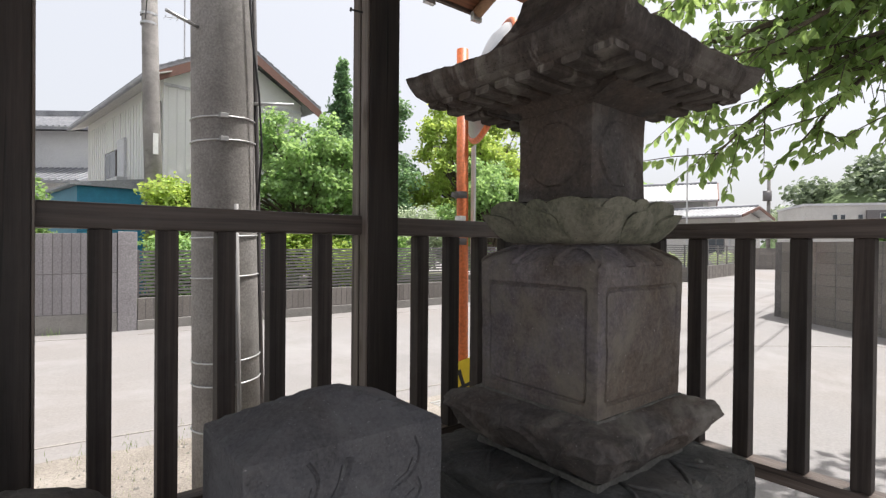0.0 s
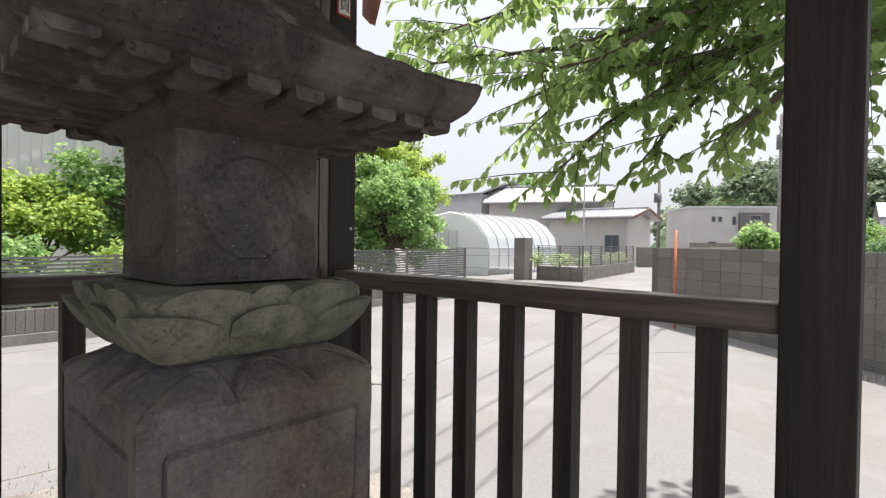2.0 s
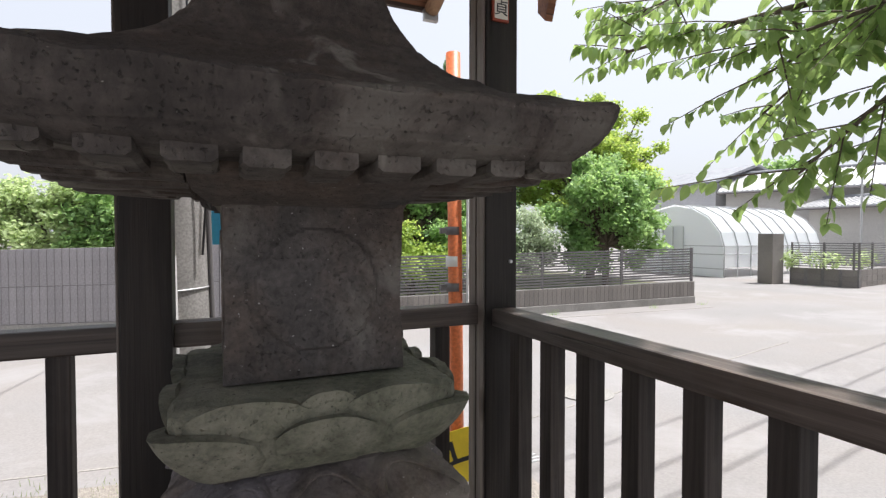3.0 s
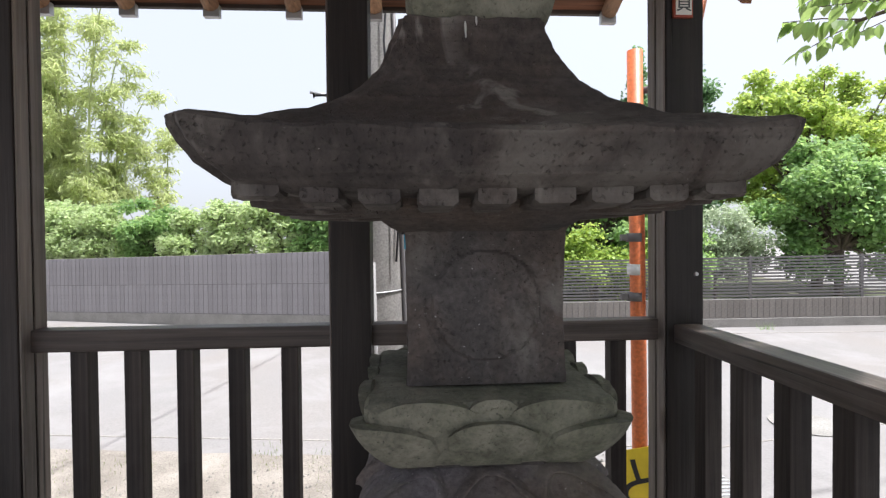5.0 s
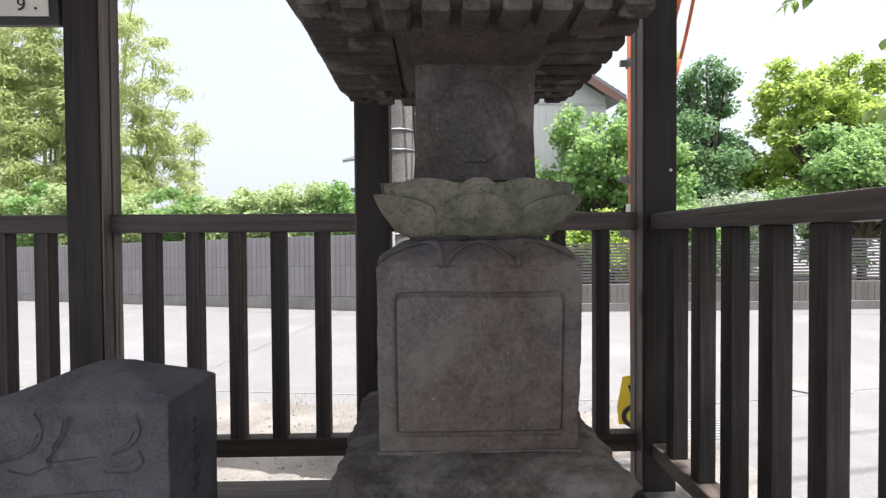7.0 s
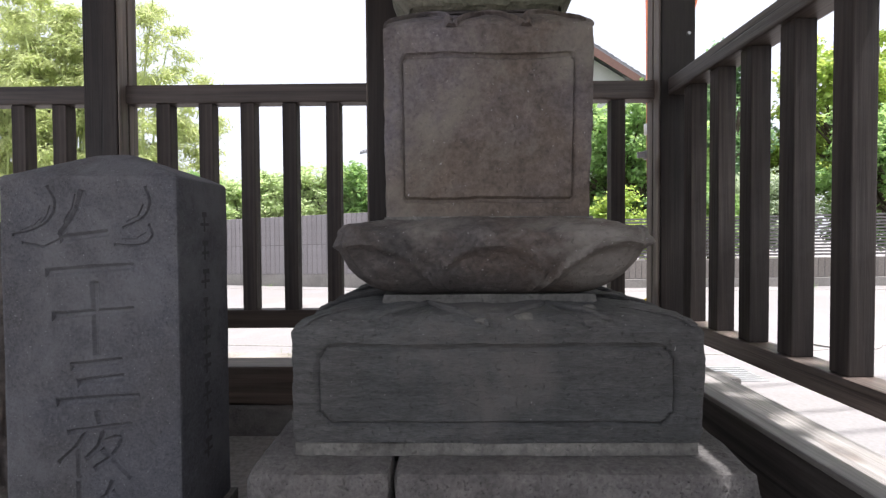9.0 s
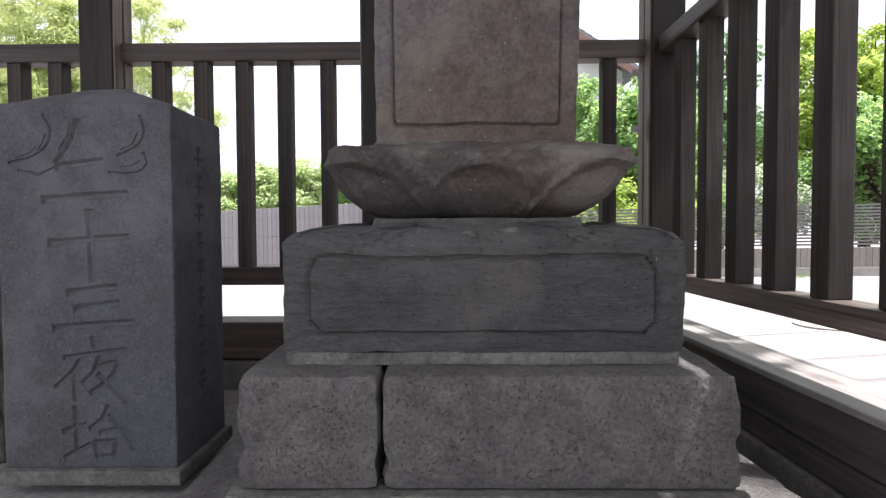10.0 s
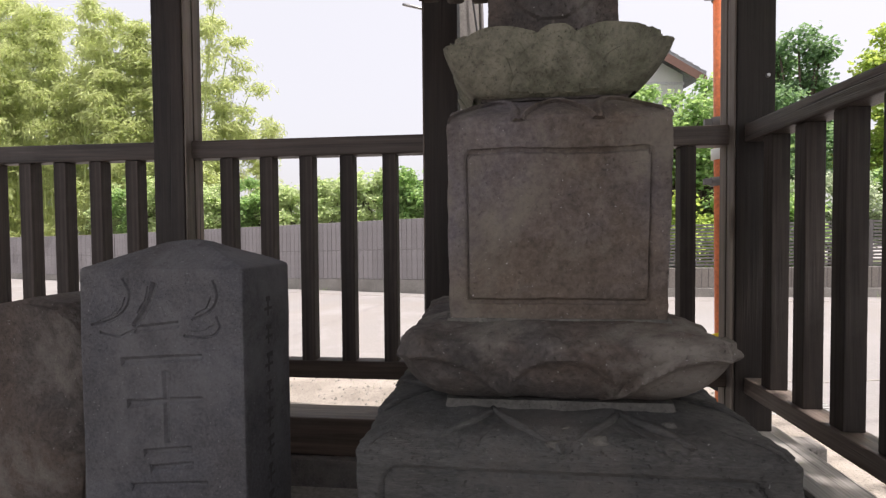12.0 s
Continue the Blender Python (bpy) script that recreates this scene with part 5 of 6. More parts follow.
# ---- cherry tree over the corner of the hut ----
cherry = thing("cherry_tree", "cherry tree whose leafy boughs hang over the corner of the hut", "tree", "", (6.2, -2.6, 0))
part("trunk", tube([(6.2, -2.6, -0.1), (6.1, -2.5, 1.2), (5.9, -2.2, 2.6), (5.6, -1.7, 3.6)], [0.2, 0.17, 0.14, 0.11], 12), bark, cherry, "", True)
boughs = [
    [(5.6, -1.7, 3.6), (4.9, -0.6, 3.5), (4.2, 0.5, 3.15), (3.5, 1.4, 2.75), (2.8, 1.95, 2.58)],
    [(4.9, -0.6, 3.5), (4.3, 0.1, 3.0), (3.8, 0.8, 2.6), (3.45, 1.2, 2.25), (3.25, 1.42, 1.95)],
    [(4.2, 0.5, 3.15), (3.6, 0.9, 2.8), (3.25, 1.15, 2.55), (2.98, 1.4, 2.45)],
    [(5.6, -1.7, 3.6), (4.7, -0.8, 3.2), (4.1, 0.0, 2.75), (3.7, 0.45, 2.3), (3.55, 0.65, 2.1)],
    [(5.6, -1.7, 3.6), (4.8, -1.1, 3.1), (4.1, -0.5, 2.65), (3.6, -0.1, 2.3)],
    [(4.9, -0.6, 3.5), (4.3, 0.6, 3.5), (3.9, 1.3, 3.3), (3.4, 1.8, 3.05), (3.0, 2.2, 2.85)],
    [(4.3, 0.1, 3.0), (4.0, 0.6, 2.7), (3.75, 0.9, 2.3), (3.6, 1.05, 2.05)],
    [(4.7, -0.8, 3.2), (4.3, -0.1, 3.25), (3.9, 0.4, 3.1), (3.5, 0.8, 2.9)],
    [(4.3, 0.6, 3.5), (3.9, 1.0, 3.0), (3.5, 1.3, 2.6), (3.2, 1.55, 2.4)],
    [(4.2, 0.5, 3.15), (4.0, 1.0, 2.8), (3.7, 1.5, 2.6), (3.5, 1.75, 2.3)],
    [(4.1, 0.0, 2.75), (3.9, 0.5, 2.7), (3.7, 0.9, 2.6), (3.4, 1.2, 2.55)],
    [(4.8, -1.1, 3.1), (4.4, -0.3, 2.9), (4.1, 0.25, 2.6), (3.95, 0.55, 2.3)],
    [(4.8, -1.1, 3.1), (4.2, -0.8, 2.9), (3.7, -0.4, 2.75), (3.4, -0.1, 2.7)],
    [(5.6, -1.7, 3.6), (4.6, -0.3, 3.6), (4.0, 0.6, 3.45), (3.6, 1.2, 3.2)],
    [(5.6, -1.7, 3.6), (4.6, -1.0, 3.5), (3.9, -0.3, 3.2), (3.5, 0.15, 2.95)],
    [(4.6, -0.3, 3.6), (4.3, 0.3, 3.3), (4.1, 0.8, 3.0), (3.9, 1.2, 2.85)],
    [(4.6, -1.0, 3.5), (4.1, -0.4, 3.0), (3.75, 0.1, 2.75), (3.6, 0.4, 2.55)],
    [(4.3, 0.6, 3.5), (3.8, 0.7, 3.25), (3.3, 1.1, 3.1), (2.95, 1.6, 2.95)],
]
rl = random.Random(77)
leaf_spots = []
for pts in boughs:
    n = len(pts)
    bm = tube(pts, [0.05 - 0.043 * k / (n - 1) if pts[0][0] > 5 else 0.022 - 0.017 * k / (n - 1) for k in range(n)], 7)
    V = [Vector(p) for p in pts]
    for a, b in zip(V, V[1:]):
        steps = max(2, int((b - a).length / 0.06))
        for s in range(steps):
            p = a.lerp(b, (s + rl.random()) / steps)
            if p.x > 5.0:
                continue
            way = ((b - a).normalized() + Vector((rl.gauss(0, 1.0), rl.gauss(0, 1.0), rl.gauss(-0.1, 0.55)))).normalized()
            ln = rl.uniform(0.2, 0.62)
            q = p + way * ln + Vector((0, 0, -0.05 * ln))
            tube([p, p.lerp(q, 0.5) + Vector((0, 0, 0.01)), q], [0.004, 0.003, 0.0015], 4, bm)
            k = 0.0
            while k < 1.0:
                k += rl.uniform(0.046, 0.082)
                leaf_spots.append((p.lerp(q, min(1, k)), way))
    part("bough", bm, bark, cherry)


def leaf_mesh():
    """One pointed leaf along +x, folded at the midrib, drooping at the tip."""
    xs = [0, 0.12, 0.35, 0.6, 0.82, 1.0]
    ws = [0.0, 0.17, 0.29, 0.275, 0.15, 0.0]
    verts, faces = [], []
    for x, w in zip(xs, ws):
        z = -0.16 * x * x
        verts += [(x, 0, z), (x, w, z + w * 0.35), (x, -w, z + w * 0.35)]
    for k in range(5):
        a, b = 3 * k, 3 * k + 3
        faces += [(a, b, b + 1, a + 1), (a, a + 2, b + 2, b)]
    return verts, faces


lv, lf = leaf_mesh()
single = bpy.data.meshes.new("leaf")
single.from_pydata(lv, [], lf)
single.materials.append(leaf_cherry)
verts, faces = [], []
leaf_spots.sort(key=lambda q: (q[0] - Vector((1.2, 0.4, 1.7))).length)
for k, (p, way) in enumerate(leaf_spots):
    yaw = math.degrees(math.atan2(way.y, way.x)) + rl.choice((-55, 55)) + rl.gauss(0, 25)
    m = Matrix.Translation(p) @ pose(0, 0, 0, rl.gauss(0, 28), rl.uniform(15, 70), yaw) @ Matrix.Scale(rl.uniform(0.052, 0.09), 4)
    if k < 280:
        ob = part("leaf", single, leaf_cherry, cherry)
        ob.matrix_basis = m
    else:
        o = len(verts)
        verts += [tuple(m @ Vector(v)) for v in lv]
        faces += [tuple(o + i for i in f) for f in lf]
me = bpy.data.meshes.new("leaves")
me.from_pydata(verts, [], faces)
me.materials.append(leaf_cherry)
tagged(part("leaves", me, leaf_cherry, cherry), kind="stuff")
# the crown higher up, which shades the corner of the hut
leaf_cloud("crown", scatter_blobs(4.0, -0.7, 4.9, 1.9, 1.9, 0.7, 24, 0.6, 31), 5000, 0.12, leaf_cherry, cherry, 31)

# ---- houses ----


def local_house(name, label, category, x, y, turn, at=(0, 0, 0)):
    e = thing(name, label, category, "", (x, y, 0))
    return e, Matrix.Translation((x, y, 0)) @ Matrix.Rotation(radians(turn), 4, "Z")


def put(name, bm, mat, e, m, label="", parent=None):
    return part(name, moved(bm, m), mat, parent or e, label)


def window(e, m, x0, x1, z0, z1, y, frame_mat, parent=None, panes=2):
    """A sliding window standing on the plane y, facing -y."""
    w = put("window", box(x0, y - 0.05, z0, x1, y - 0.002, z1, 0.006), frame_mat, e, m)
    for k in range(panes):
        a, b = x0 + 0.04 + (x1 - x0 - 0.04) * k / panes, x0 + (x1 - x0 - 0.04) * (k + 1) / panes
        put("pane", box(a, y - 0.056, z0 + 0.04, b, y - 0.0505, z1 - 0.04), window_dark, e, m, "", w)
    return w


def tile_rows(e, m, outline_len, half, ez, rz, mat, over=0.5, rows=12, name="roof"):
    """A gable roof along local y: two slopes with stepped courses."""
    for s in (-1, 1):
        slab = put(name, prism([(s * (half + over), ez - over * (rz - ez) / half), (0, rz), (0, rz + 0.1), (s * (half + over), ez - over * (rz - ez) / half + 0.1)], "y", -over, outline_len + over), mat, e, m)
        for k in range(rows):
            f0, f1 = k / rows, (k + 1) / rows
            X0, X1 = s * (half + over) * (1 - f0), s * (half + over) * (1 - f1)
            Z0 = (ez - over * (rz - ez) / half) + (rz - ez + over * (rz - ez) / half) * f0 + 0.101
            Z1 = (ez - over * (rz - ez) / half) + (rz - ez + over * (rz - ez) / half) * f1 + 0.101
            put("tile_course", prism([(X0, Z0), (X0, Z0 + 0.035), (X1, Z1 + 0.004), (X1, Z1)], "y", -over - 0.01, outline_len + over + 0.01), mat, e, m, "", slab)


# white sided house behind the garden: gable towards the road
H, mH = local_house("white_house", "white two-storey house with vertical siding and a brown-edged tiled gable", "house", 2.5, 14.9, 8)
put("wall", prism([(0, 0), (4.0, 0), (4.0, 5.8), (2.0, 6.88), (0, 5.8)], "y", 0, 8.2), siding, H, mH)
for k in range(18):
    put("siding_batten", box(0.1 + 0.215 * k, -0.022, 2.2, 0.125 + 0.215 * k, -0.001, 5.5), siding, H, mH)
for k in range(30):
    put("siding_batten", box(-0.022, 0.15 + 0.27 * k, 2.2, -0.001, 0.175 + 0.27 * k, 5.45), siding, H, mH)
put("belt", box(-0.02, -0.035, 5.5, 4.02, -0.023, 5.58), plaster, H, mH)
tile_rows(H, mH @ Matrix.Translation((2.0, 0, 0)), 8.2, 2.0, 5.88, 7.0, tile_mat, 0.45, 12)
for s in (-1, 1):
    put("barge_board", prism([(2.0 + s * 2.45, 5.61), (2.0, 6.98), (2.0, 6.72), (2.0 + s * 2.45, 5.36)], "y", -0.5, -0.465), brown_trim, H, mH)
put("soffit", prism([(-0.5, 5.52), (0, 5.72), (0, 5.75), (-0.5, 5.56)], "y", -0.6, 8.8), cream, H, mH)
put("gutter", tube([(-0.52, -0.5, 5.56), (-0.52, 8.7, 5.56)], 0.06, 8), tile_mat, H, mH)
put("downpipe", tube([(-0.06, 0.12, 5.1), (-0.06, 0.12, 2.0)], 0.03, 8), fence_metal, H, mH)
mW = mH @ Matrix.Rotation(radians(-90), 4, "Z")
window(H, mW, -5.6, -4.3, 3.35, 4.35, 0.0, fence_metal)
put("shutter", box(-4.0, -0.08, 3.2, -3.3, -0.002, 4.6, 0.006), plaster, H, mW)
put("balcony_rail", box(-4.1, -0.35, 3.0, -2.9, -0.08, 3.35, 0.01), steel, H, mW)
put("hood", box(2.7, -0.3, 4.2, 3.9, -0.002, 4.3, 0.01), cream, H, mH)
window(H, mH, 2.8, 3.8, 3.4, 4.2, -0.02, fence_metal)
put("annex_wall", box(-1.75, 0.6, 0, -0.1, 4.5, 2.78), teal, H, mH, "teal sheet wall")
put("annex_roof", prism([(-1.9, 2.785), (-0.05, 2.785), (-0.05, 3.1), (-1.9, 2.84)], "y", 0.5, 4.9), tile_mat, H, mH)
ant = thing("roof_antenna", "thin television antenna above the house roof", "antenna", "", (3.4, 17, 6.5))
part("mast", tube([(3.4, 17.0, 6.3), (3.4, 17.0, 9.6)], 0.022, 8), steel, ant)
for z, w in ((9.2, 0.6), (8.2, 0.5)):
    part("boom", tube([(3.4 - w, 17.2, z), (3.4 + w, 16.8, z)], 0.012, 6), steel, ant)
    for k in range(7):
        f = -1 + k / 3
        part("element", tube([(3.4 + w * f, 17.0 - 0.2 * f - 0.22, z), (3.4 + w * f, 17.0 - 0.2 * f + 0.22, z)], 0.007, 5), steel, ant)

G, mG = local_house("grey_house", "grey plastered house with dark tiled roofs on two levels", "house", -4.2, 36.0, -38)
put("wall", box(0, 0, 0, 8.0, 6, 7.0), plaster, G, mG)
for y0, y1 in ((-0.8, 3.0), (6.8, 3.0)):
    rf = put("roof", prism([(y0, 6.9), (y1, 8.3), (y1, 8.45), (y0, 7.05)], "x", -0.8, 8.8), tile_mat, G, mG)
    for k in range(32):
        put("tile_ridge", prism([(y0, 7.055), (y1, 8.455), (y1, 8.52), (y0, 7.12)], "x", -0.75 + 0.3 * k, -0.65 + 0.3 * k), tile_mat, G, mG, "", rf)
put("ridge", box(-0.8, 2.8, 8.45, 8.8, 3.2, 8.75), tile_mat, G, mG)
rf = put("lower_roof", prism([(-2.2, 4.1), (0.0, 5.0), (0.0, 5.1), (-2.2, 4.25)], "x", -0.8, 8.8), tile_mat, G, mG)
for k in range(32):
    put("tile_ridge", prism([(-2.2, 4.255), (0.0, 5.105), (0.0, 5.17), (-2.2, 4.32)], "x", -0.75 + 0.3 * k, -0.65 + 0.3 * k), tile_mat, G, mG, "", rf)
put("lower_wall", box(0, -1.6, 0, 8.0, 0, 4.3), plaster, G, mG)
window(G, mG, 1.0, 2.6, 5.4, 6.5, 0.0, fence_metal)

thin = thing("utility_pole", "slender concrete utility pole beyond the fence", "utility pole", "", (2.0, 12.6, 0))
part("shaft", tube([(2.01, 12.6, -0.1), (1.88, 12.6, 4), (1.78, 12.6, 9)], [0.19, 0.17, 0.14], 20), pole_mat, thin, "", True)
part("tag", box(1.88, 12.4, 3.3, 1.98, 12.43, 3.75), white_paint, thin, "white tag")
for z in (6.3, 6.1):
    part("band", tube([(1.82, 12.6, z), (1.82, 12.6, z + 0.05)], 0.17, 16), steel, thin)


def cable(a, b, sag, r=0.012):
    ob = thing("overhead_cable", "thin black overhead cable", "cable", "overhead cables", a)
    a, b = Vector(a), Vector(b)
    pts = [a.lerp(b, k / 10) - Vector((0, 0, sag * 4 * (k / 10) * (1 - k / 10))) for k in range(11)]
    part("wire", tube(pts, r, 5), black_paint, ob)
    return ob


cable((1.75, 12.6, 6.2), (0.66, 2.9, 7.4), 0.3)
for dy, dz in ((0.0, 7.0), (0.3, 7.0), (-0.35, 6.6), (0.75, 7.3)):
    cable((-14, -1.5 + dy, dz + 0.3), (26, 5.1 + dy, dz + 0.3), 0.3, 0.014)
cable((34.6, 4.9, 7.4), (60, -30, 8), 0.6)
cable((34.6, 4.9, 7.0), (60, -30, 7.6), 0.6)

# greenhouse: hooped white vinyl tunnel
gh = thing("greenhouse", "white vinyl tunnel greenhouse with steel hoops", "greenhouse", "", (21.3, 15.4, 0))
mGH = Matrix.Translation((18.29, 15.42, 0)) @ Matrix.Rotation(radians(3), 4, "Z") @ Matrix.Diagonal((0.82, 0.82, 1.0, 1.0))
hoop = [(-2.7, 0), (-2.7, 1.3), (-2.5, 1.85), (-1.9, 2.45), (-1.0, 2.85), (0, 3.0), (1.0, 2.85), (1.9, 2.45), (2.5, 1.85), (2.7, 1.3), (2.7, 0)]
bm = bmesh.new()
rows = [[bm.verts.new(mGH @ Vector((x, p[0], p[1]))) for p in hoop] for x in (0, 2, 4, 6, 8)]
for a, b in zip(rows, rows[1:]):
    for i in range(1, len(hoop) - 2):
        bm.faces.new((a[i], a[i + 1], b[i + 1], b[i]))
bmesh.ops.solidify(bm, geom=bm.faces[:], thickness=0.02)
part("cover", bm, vinyl, gh)
for k in range(9):
    part("hoop", tube([mGH @ Vector((k * 1.0, p[0] * 1.008, p[1] * 1.008)) for p in hoop], 0.022, 6), steel, gh)
for s in (-1, 1):
    put("side_sheet", box(0, s * 2.69 - 0.006, 0.5, 8, s * 2.69 + 0.006, 1.3), vinyl, gh, mGH)
for z in (0.45, 1.0, 1.32):
    put("side_rail", tube([(0, -2.72, z), (8, -2.72, z)], 0.018, 6), steel, gh, mGH)
    put("side_rail", tube([(0.02, -2.7, z), (0.02, 2.7, z)], 0.018, 6), steel, gh, mGH)
put("end_sheet", prism([(p[0] * 0.98, p[1] * 0.98 + 0.01) for p in hoop], "x", 0.03, 0.045), vinyl, gh, mGH)
door = put("door", box(-0.05, -0.6, 0.05, -0.01, 0.6, 2.1, 0.004), vinyl, gh, mGH)
for ya, yb in ((-0.62, -0.58), (0.58, 0.62), (-0.02, 0.02)):
    put("door_bar", box(-0.075, ya, 0.05, -0.052, yb, 2.1), steel, gh, mGH, "", door)

# long shed and barn with pale roofs
def pale_barn(name, label, category, x, y, turn, ln, depth, ez, rz, win):
    e, m = local_house(name, label, category, x, y, turn)
    half = depth / 2
    put("wall", box(0, 0, 0, ln, depth, ez), cream, e, m)
    put("gable", prism([(0, ez - 0.05), (depth, ez - 0.05), (half, rz - 0.12)], "x", 0.05, ln - 0.05), cream, e, m)
    drop = 0.7 * (rz - ez) / half
    for s in (0, 1):
        y0 = -0.7 if s == 0 else depth + 0.7
        sl = put("roof", prism([(y0, ez - drop), (half, rz), (half, rz + 0.12), (y0, ez - drop + 0.12)], "x", -0.4, ln + 0.6), tile_pale, e, m)
        for k in range(int((ln + 1) / 0.3)):
            a = -0.38 + 0.3 * k
            put("tile_ridge", prism([(y0, ez - drop + 0.125), (half, rz + 0.125), (half, rz + 0.175), (y0, ez - drop + 0.175)], "x", a, a + 0.1), tile_pale, e, m, "", sl)
        put("barge_board", prism([(y0, ez - drop - 0.02), (half, rz - 0.02), (half, rz + 0.16), (y0, ez - drop + 0.14)], "x", ln + 0.61, ln + 0.7), brown_trim, e, m)
    put("ridge", tube([(-0.4, half, rz + 0.16), (ln + 0.6, half, rz + 0.16)], 0.13, 8), tile_mat, e, m)
    put("gutter", tube([(-0.4, -0.75, ez - drop), (ln + 0.6, -0.75, ez - drop)], 0.06, 6), fence_metal, e, m)
    put("downpipe", tube([(ln - 0.3, -0.06, ez - 0.2), (ln - 0.3, -0.06, 0)], 0.05, 8), steel, e, m)
    if win:
        window(e, m, ln - 1.6, ln - 0.6, 1.0, 2.2, 0.0, fence_metal)
    return e


pale_barn("long_shed", "cream single-storey shed with a pale tiled roof", "shed", 34.12, 19.37, -88, 5.9, 4.5, 3.48, 3.97, True)
pale_barn("barn", "taller cream storehouse with a pale tiled roof", "barn", 34.19, 25.03, -66, 9.1, 5.0, 5.04, 6.2, False)
D2, mD = local_house("far_house", "grey two-storey house with a tiled roof", "house", 34.6, 34.8, -93)
put("wall", box(0, 0, 0, 9, 7, 5.6), plaster, D2, mD)
put("roof", prism([(-0.8, 5.5), (3.5, 6.9), (7.8, 5.5), (7.8, 5.65), (3.5, 7.1), (-0.8, 5.65)], "x", -0.6, 9.6), tile_mat, D2, mD)
put("lower_roof", prism([(-1.4, 2.9), (0, 3.4), (0, 3.5), (-1.4, 3.0)], "x", -0.6, 9.6), tile_mat, D2, mD)
# modern flat house
F, mF = local_house("flat_house", "pale modern house with a dark grey middle bay", "house", 54.79, 15.55, -57)
put("wall", box(0, 0, 0, 10.3, 8, 5.3), cream, F, mF)
put("parapet", box(-0.1, -0.1, 5.3, 10.4, 8.1, 5.5), plaster, F, mF)
put("dark_bay", box(4.6, -0.3, 0, 7.3, 0, 4.85), fence_metal, F, mF)
for a, b, c, d in ((2.1, 2.5, 3.9, 4.5), (2.7, 3.1, 3.9, 4.5), (4.0, 4.4, 3.6, 4.5), (5.5, 6.5, 4.1, 4.6), (1.8, 2.6, 0.9, 2.0)):
    window(F, mF, a, b, c, d, -0.31 if 4.6 < a < 7 else 0.0, steel, None, 1)
put("porch", box(7.3, -1.3, 2.2, 9.9, 0, 2.45, 0.02), white_paint, F, mF)
K, mK = local_house("far_house", "small far house with a dark tiled roof", "house", 74, 1.0, -85)
put("wall", box(0, 0, 0, 8, 7, 4.8), plaster, K, mK)
put("roof", prism([(-0.7, 4.8), (3.5, 6.6), (7.7, 4.8), (7.7, 4.95), (3.5, 6.8), (-0.7, 4.95)], "x", -0.6, 8.6), tile_mat, K, mK)
put("lower_roof", prism([(-1.4, 2.6), (0, 3.1), (0, 3.2), (-1.4, 2.7)], "x", -0.6, 8.6), tile_mat, K, mK)
window(K, mK, 1.2, 2.6, 3.4, 4.4, 0.0, steel)
window(K, mK, 4.6, 6.2, 1.0, 2.4, 0.0, steel)

# gate pier, low wall and mesh fence before the shed
gate = tagged(part("gate_pier", box(17.45, 10.75, 0, 18.02, 11.25, 1.78, 0.02), block_dark), "grey block gate pier by the side road", "pier", kind="structure")
for (xa, ya), (xb, yb) in (((18.29, 10.72), (18.50, 8.83)), ((18.55, 8.93), (26.91, 10.11))):
    side, mDD, lenD = block_wall("wall_side", "low grey block wall beside the side road", xa, ya, xb, yb, 3, 0.39, 0.19, block_dark, 0.1, limit=110)
    mesh_fence = thing("mesh_fence", "dark mesh fence with weeds on the low side wall", "fence", "mesh fences", ((xa + xb) / 2, (ya + yb) / 2, 0.6))
    n_posts = max(3, int(lenD / 1.2))
    for k in range(n_posts):
        part("fence_post", moved(box(-0.025, 0.05, 0.66, 0.025, 0.10, 1.5), mDD @ pose(0.03 + (lenD - 0.06) * k / (n_posts - 1), 0, 0)), fence_metal, mesh_fence)
    for j in range(11):
        part("wire_bar", moved(box(0, 0.06, 0.72 + 0.074 * j, lenD, 0.075, 0.745 + 0.074 * j), mDD), fence_metal, mesh_fence)
    weeds = leaf_cloud("climbing_weeds", [(xa + (xb - xa) * f, ya + (yb - ya) * f + 0.3, 0.95, 0.5, 0.2, 0.3) for f in (0.12, 0.2, 0.55, 0.8)], 700, 0.08, leaf_pale, mesh_fence, 81)
    tagged(weeds, kind="stuff")
block_wall("wall_far", "grey block wall at the end of the side road", 32.86, 12.24, 35.55, 10.43, 7, 0.39, 0.2, block_dark, 0.0, limit=40)
tagged(part("wall_far_house", moved(box(0, 0, 0, 26, 0.2, 1.8), Matrix.Translation((48, 13.5, 0)) @ Matrix.Rotation(radians(-62), 4, "Z")), block_dark), "low dark wall before the far houses", "wall", kind="structure")
mast = thing("utility_pole", "far concrete utility pole with a transformer can", "utility pole", "", (34.6, 4.9, 0))
part("shaft", tube([(34.6, 4.9, 0), (34.6, 4.9, 9)], [0.2, 0.14], 12), pole_mat, mast, "", True)
part("transformer", tube([(34.2, 4.9, 7.0), (34.2, 4.9, 7.8)], 0.22, 12), fence_metal, mast, "", True)
part("cross_arm", box(33.6, 4.86, 8.1, 35.4, 4.94, 8.18), steel, mast)
mast = thing("utility_pole", "far concrete utility pole above the shed roof", "utility pole", "", (58, 18, 0))
part("shaft", tube([(58, 19.6, 0), (58, 19.6, 10)], [0.2, 0.15], 10), pole_mat, mast, "", True)
part("transformer", tube([(57.6, 19.6, 6.2), (57.6, 19.6, 7.2)], 0.4, 10), fence_metal, mast, "", True)
thinmast = thing("antenna_pole", "thin grey steel antenna pole beside the shed", "pole", "", (24, 11.5, 0))
part("mast", tube([(24.5, 11.8, 0), (24.5, 11.8, 6.2)], 0.04, 8), steel, thinmast)

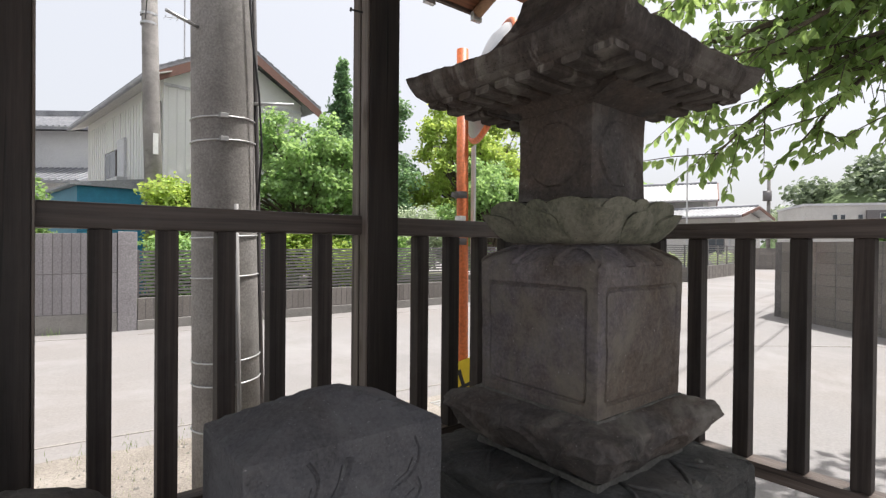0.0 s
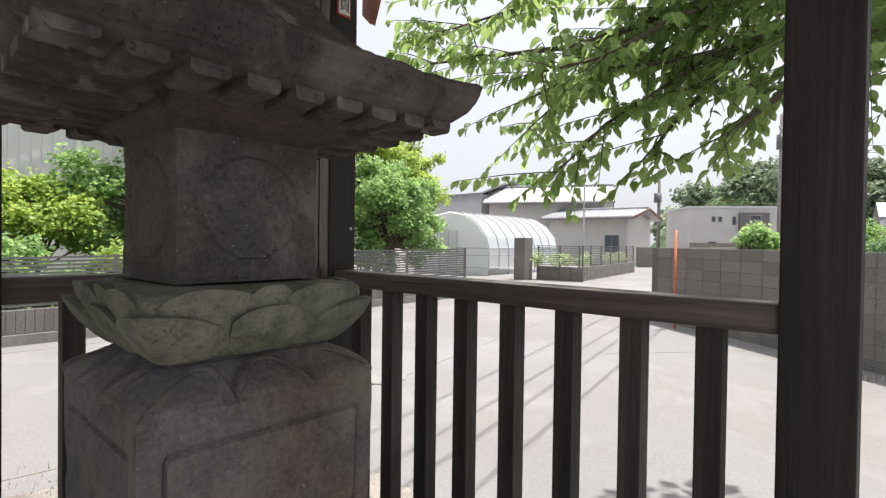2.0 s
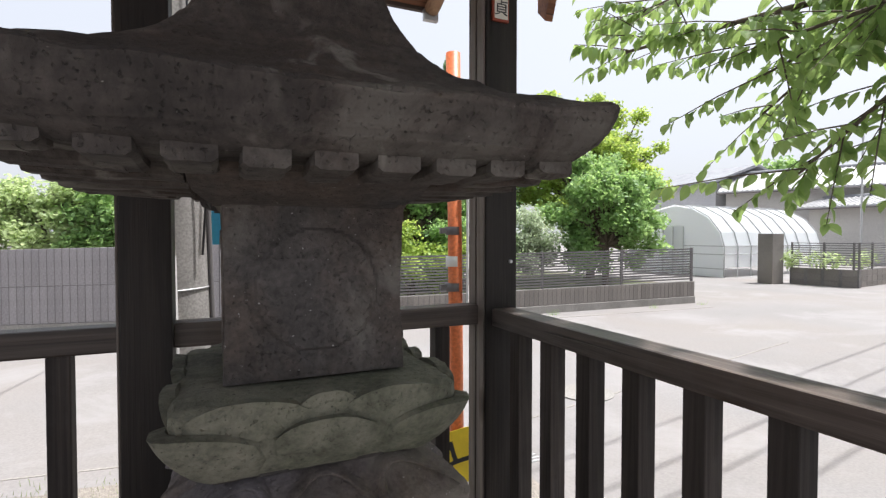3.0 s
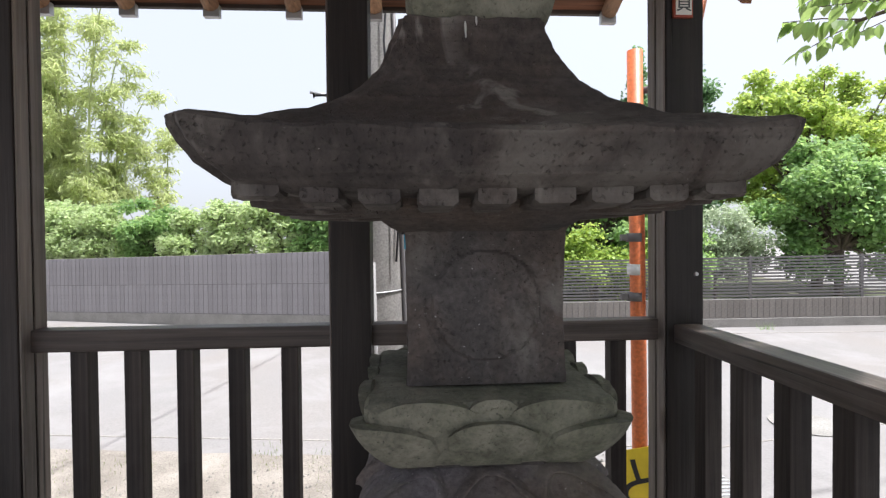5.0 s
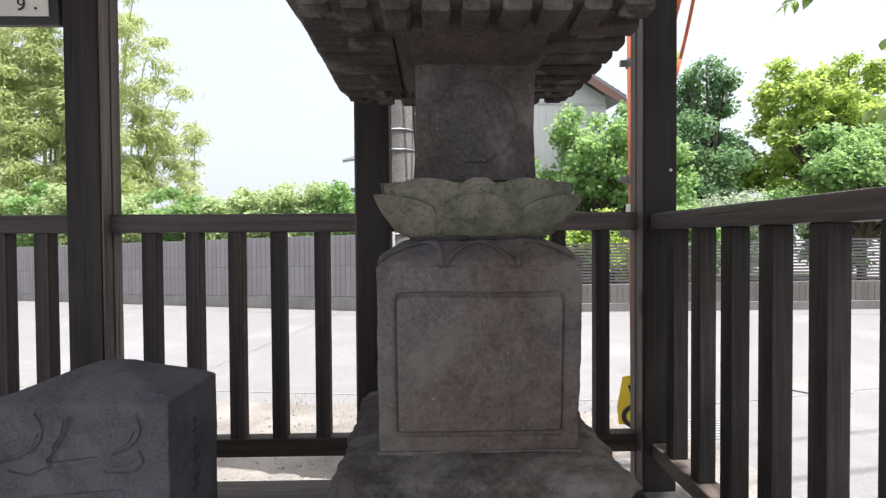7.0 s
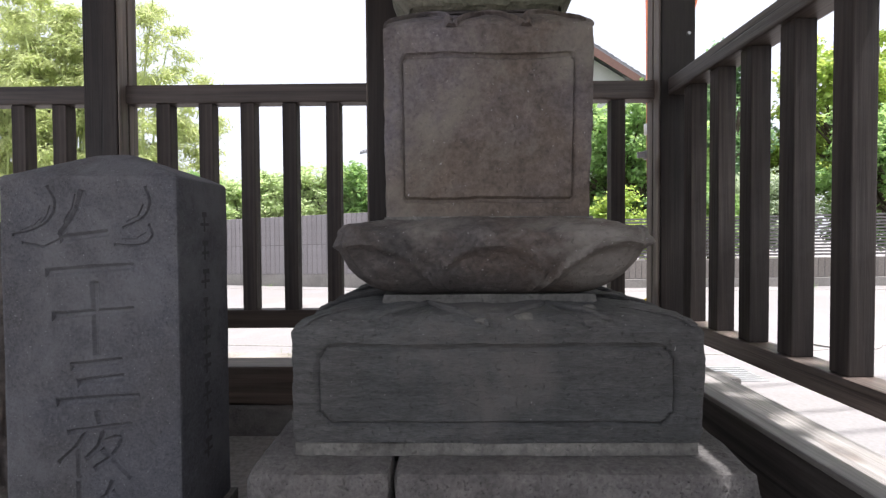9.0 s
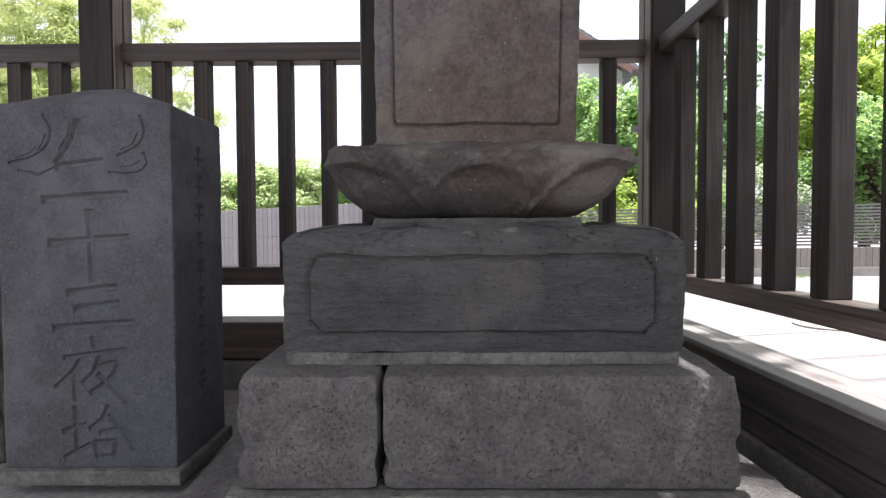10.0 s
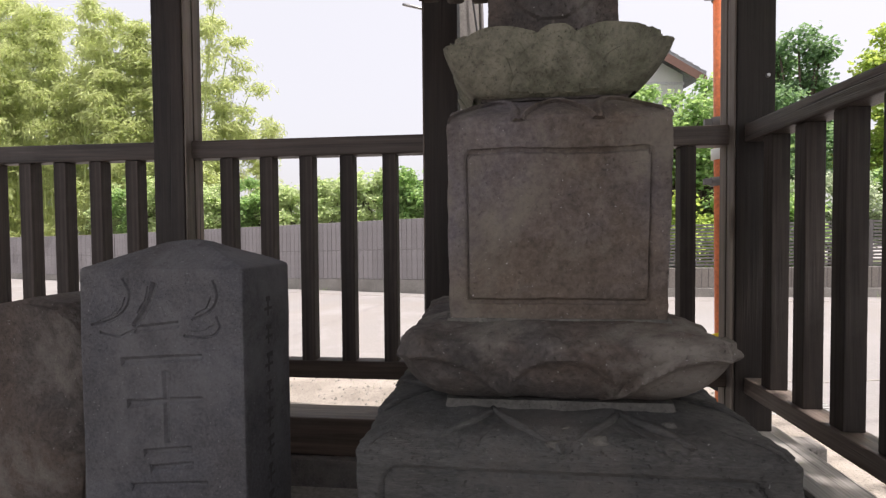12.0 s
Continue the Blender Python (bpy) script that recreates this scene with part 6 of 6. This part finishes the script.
# far greenery
tree("topiary_shrub", "clipped rounded garden shrub before the far houses", 45, 5.4, scatter_blobs(45, 5.4, 1.3, 2.2, 1.4, 0.6, 16, 0.7, 61), 6000, 0.2, leaf_mid, 0.06, 61, "shrub")
tree("garden_bush", "bright leafy bush above the dark wall", 22, 4.8, scatter_blobs(22.5, 3.7, 1.75, 1.0, 0.8, 0.5, 12, 0.5, 62), 5000, 0.13, leaf_mid, 0.05, 62, "shrub")
tree("yellow_bush", "large yellow-green bush by the hedge", 29.3, -1.6, scatter_blobs(29.3, -1.8, 2.1, 1.5, 1.2, 1.4, 18, 0.7, 63), 8000, 0.16, leaf_bright, 0.08, 63, "shrub")
hedge = thing("clipped_hedge", "long clipped green hedge", "hedge", "", (24, -0.5, 0))
leaf_cloud("leaves", [(22.5 + 0.12 * k, 0.4 - 0.33 * k, 1.5, 0.35, 0.4, 0.32) for k in range(24)], 9000, 0.09, leaf_dark, hedge, 64)
part("core", moved(box(0, -0.25, 0, 8, 0.25, 1.6, 0.1), Matrix.Translation((22.5, 0.4, 0)) @ Matrix.Rotation(radians(-70), 4, "Z")), leaf_dark, hedge)
tree("round_tree", "small clipped dome-shaped tree", 30, 1.2, [(30, 1.0, 2.0, 0.8, 0.8, 0.7), (30, 1.0, 1.3, 1.0, 1.0, 0.4)], 4000, 0.1, leaf_mid, 0.06, 65, "shrub", shell=0.9)
tree("far_tree", "far tree above the shed", 75, 22, scatter_blobs(75, 22.5, 3.4, 3.4, 2, 2.6, 16, 1.5, 66), 6000, 0.4, leaf_grey, 0.2, 66)
tree("far_tree", "far round tree behind the barn", 50, 30, scatter_blobs(50, 31, 6.6, 4.0, 2.5, 2.0, 16, 1.5, 67), 6000, 0.4, leaf_mid, 0.2, 67)
# wooded hill in the distance
hill = thing("wooded_hill", "distant hill covered in green woodland", "hill", "", (170, 20, 0))
rh = random.Random(5)
hb = []
for k in range(150):
    f = rh.random()
    y = 56 - 140 * f
    edge = min(1.0, f * 11)
    top = 9 + 13 * edge + 3 * math.sin(f * 9)
    z = top * rh.uniform(0.3, 1.0)
    q = rh.uniform(3.5, 6.5)
    hb.append((165 + rh.uniform(-8, 8) + 8 * z / 20, y, z, q, q, q * 0.8))
leaf_cloud("woodland", hb, 45000, 1.3, leaf_hill, hill, 70, 0.6, 0.0, 0.7)
bm = bmesh.new()
rows = []
for i in range(27):
    f = i / 26
    y = 56 - 140 * f
    top = (8 + 12 * min(1.0, f * 11) + 3 * math.sin(f * 9)) * (0.2 if i == 0 else 1.0)
    rows.append([bm.verts.new((x, y, z)) for x, z in ((152, -1), (162, top * 0.6), (176, top * 0.95), (200, top * 0.8))])
for a, b in zip(rows, rows[1:]):
    for k in range(3):
        bm.faces.new((a[k], a[k + 1], b[k + 1], b[k]))
part("slope", bm, far_green, hill)
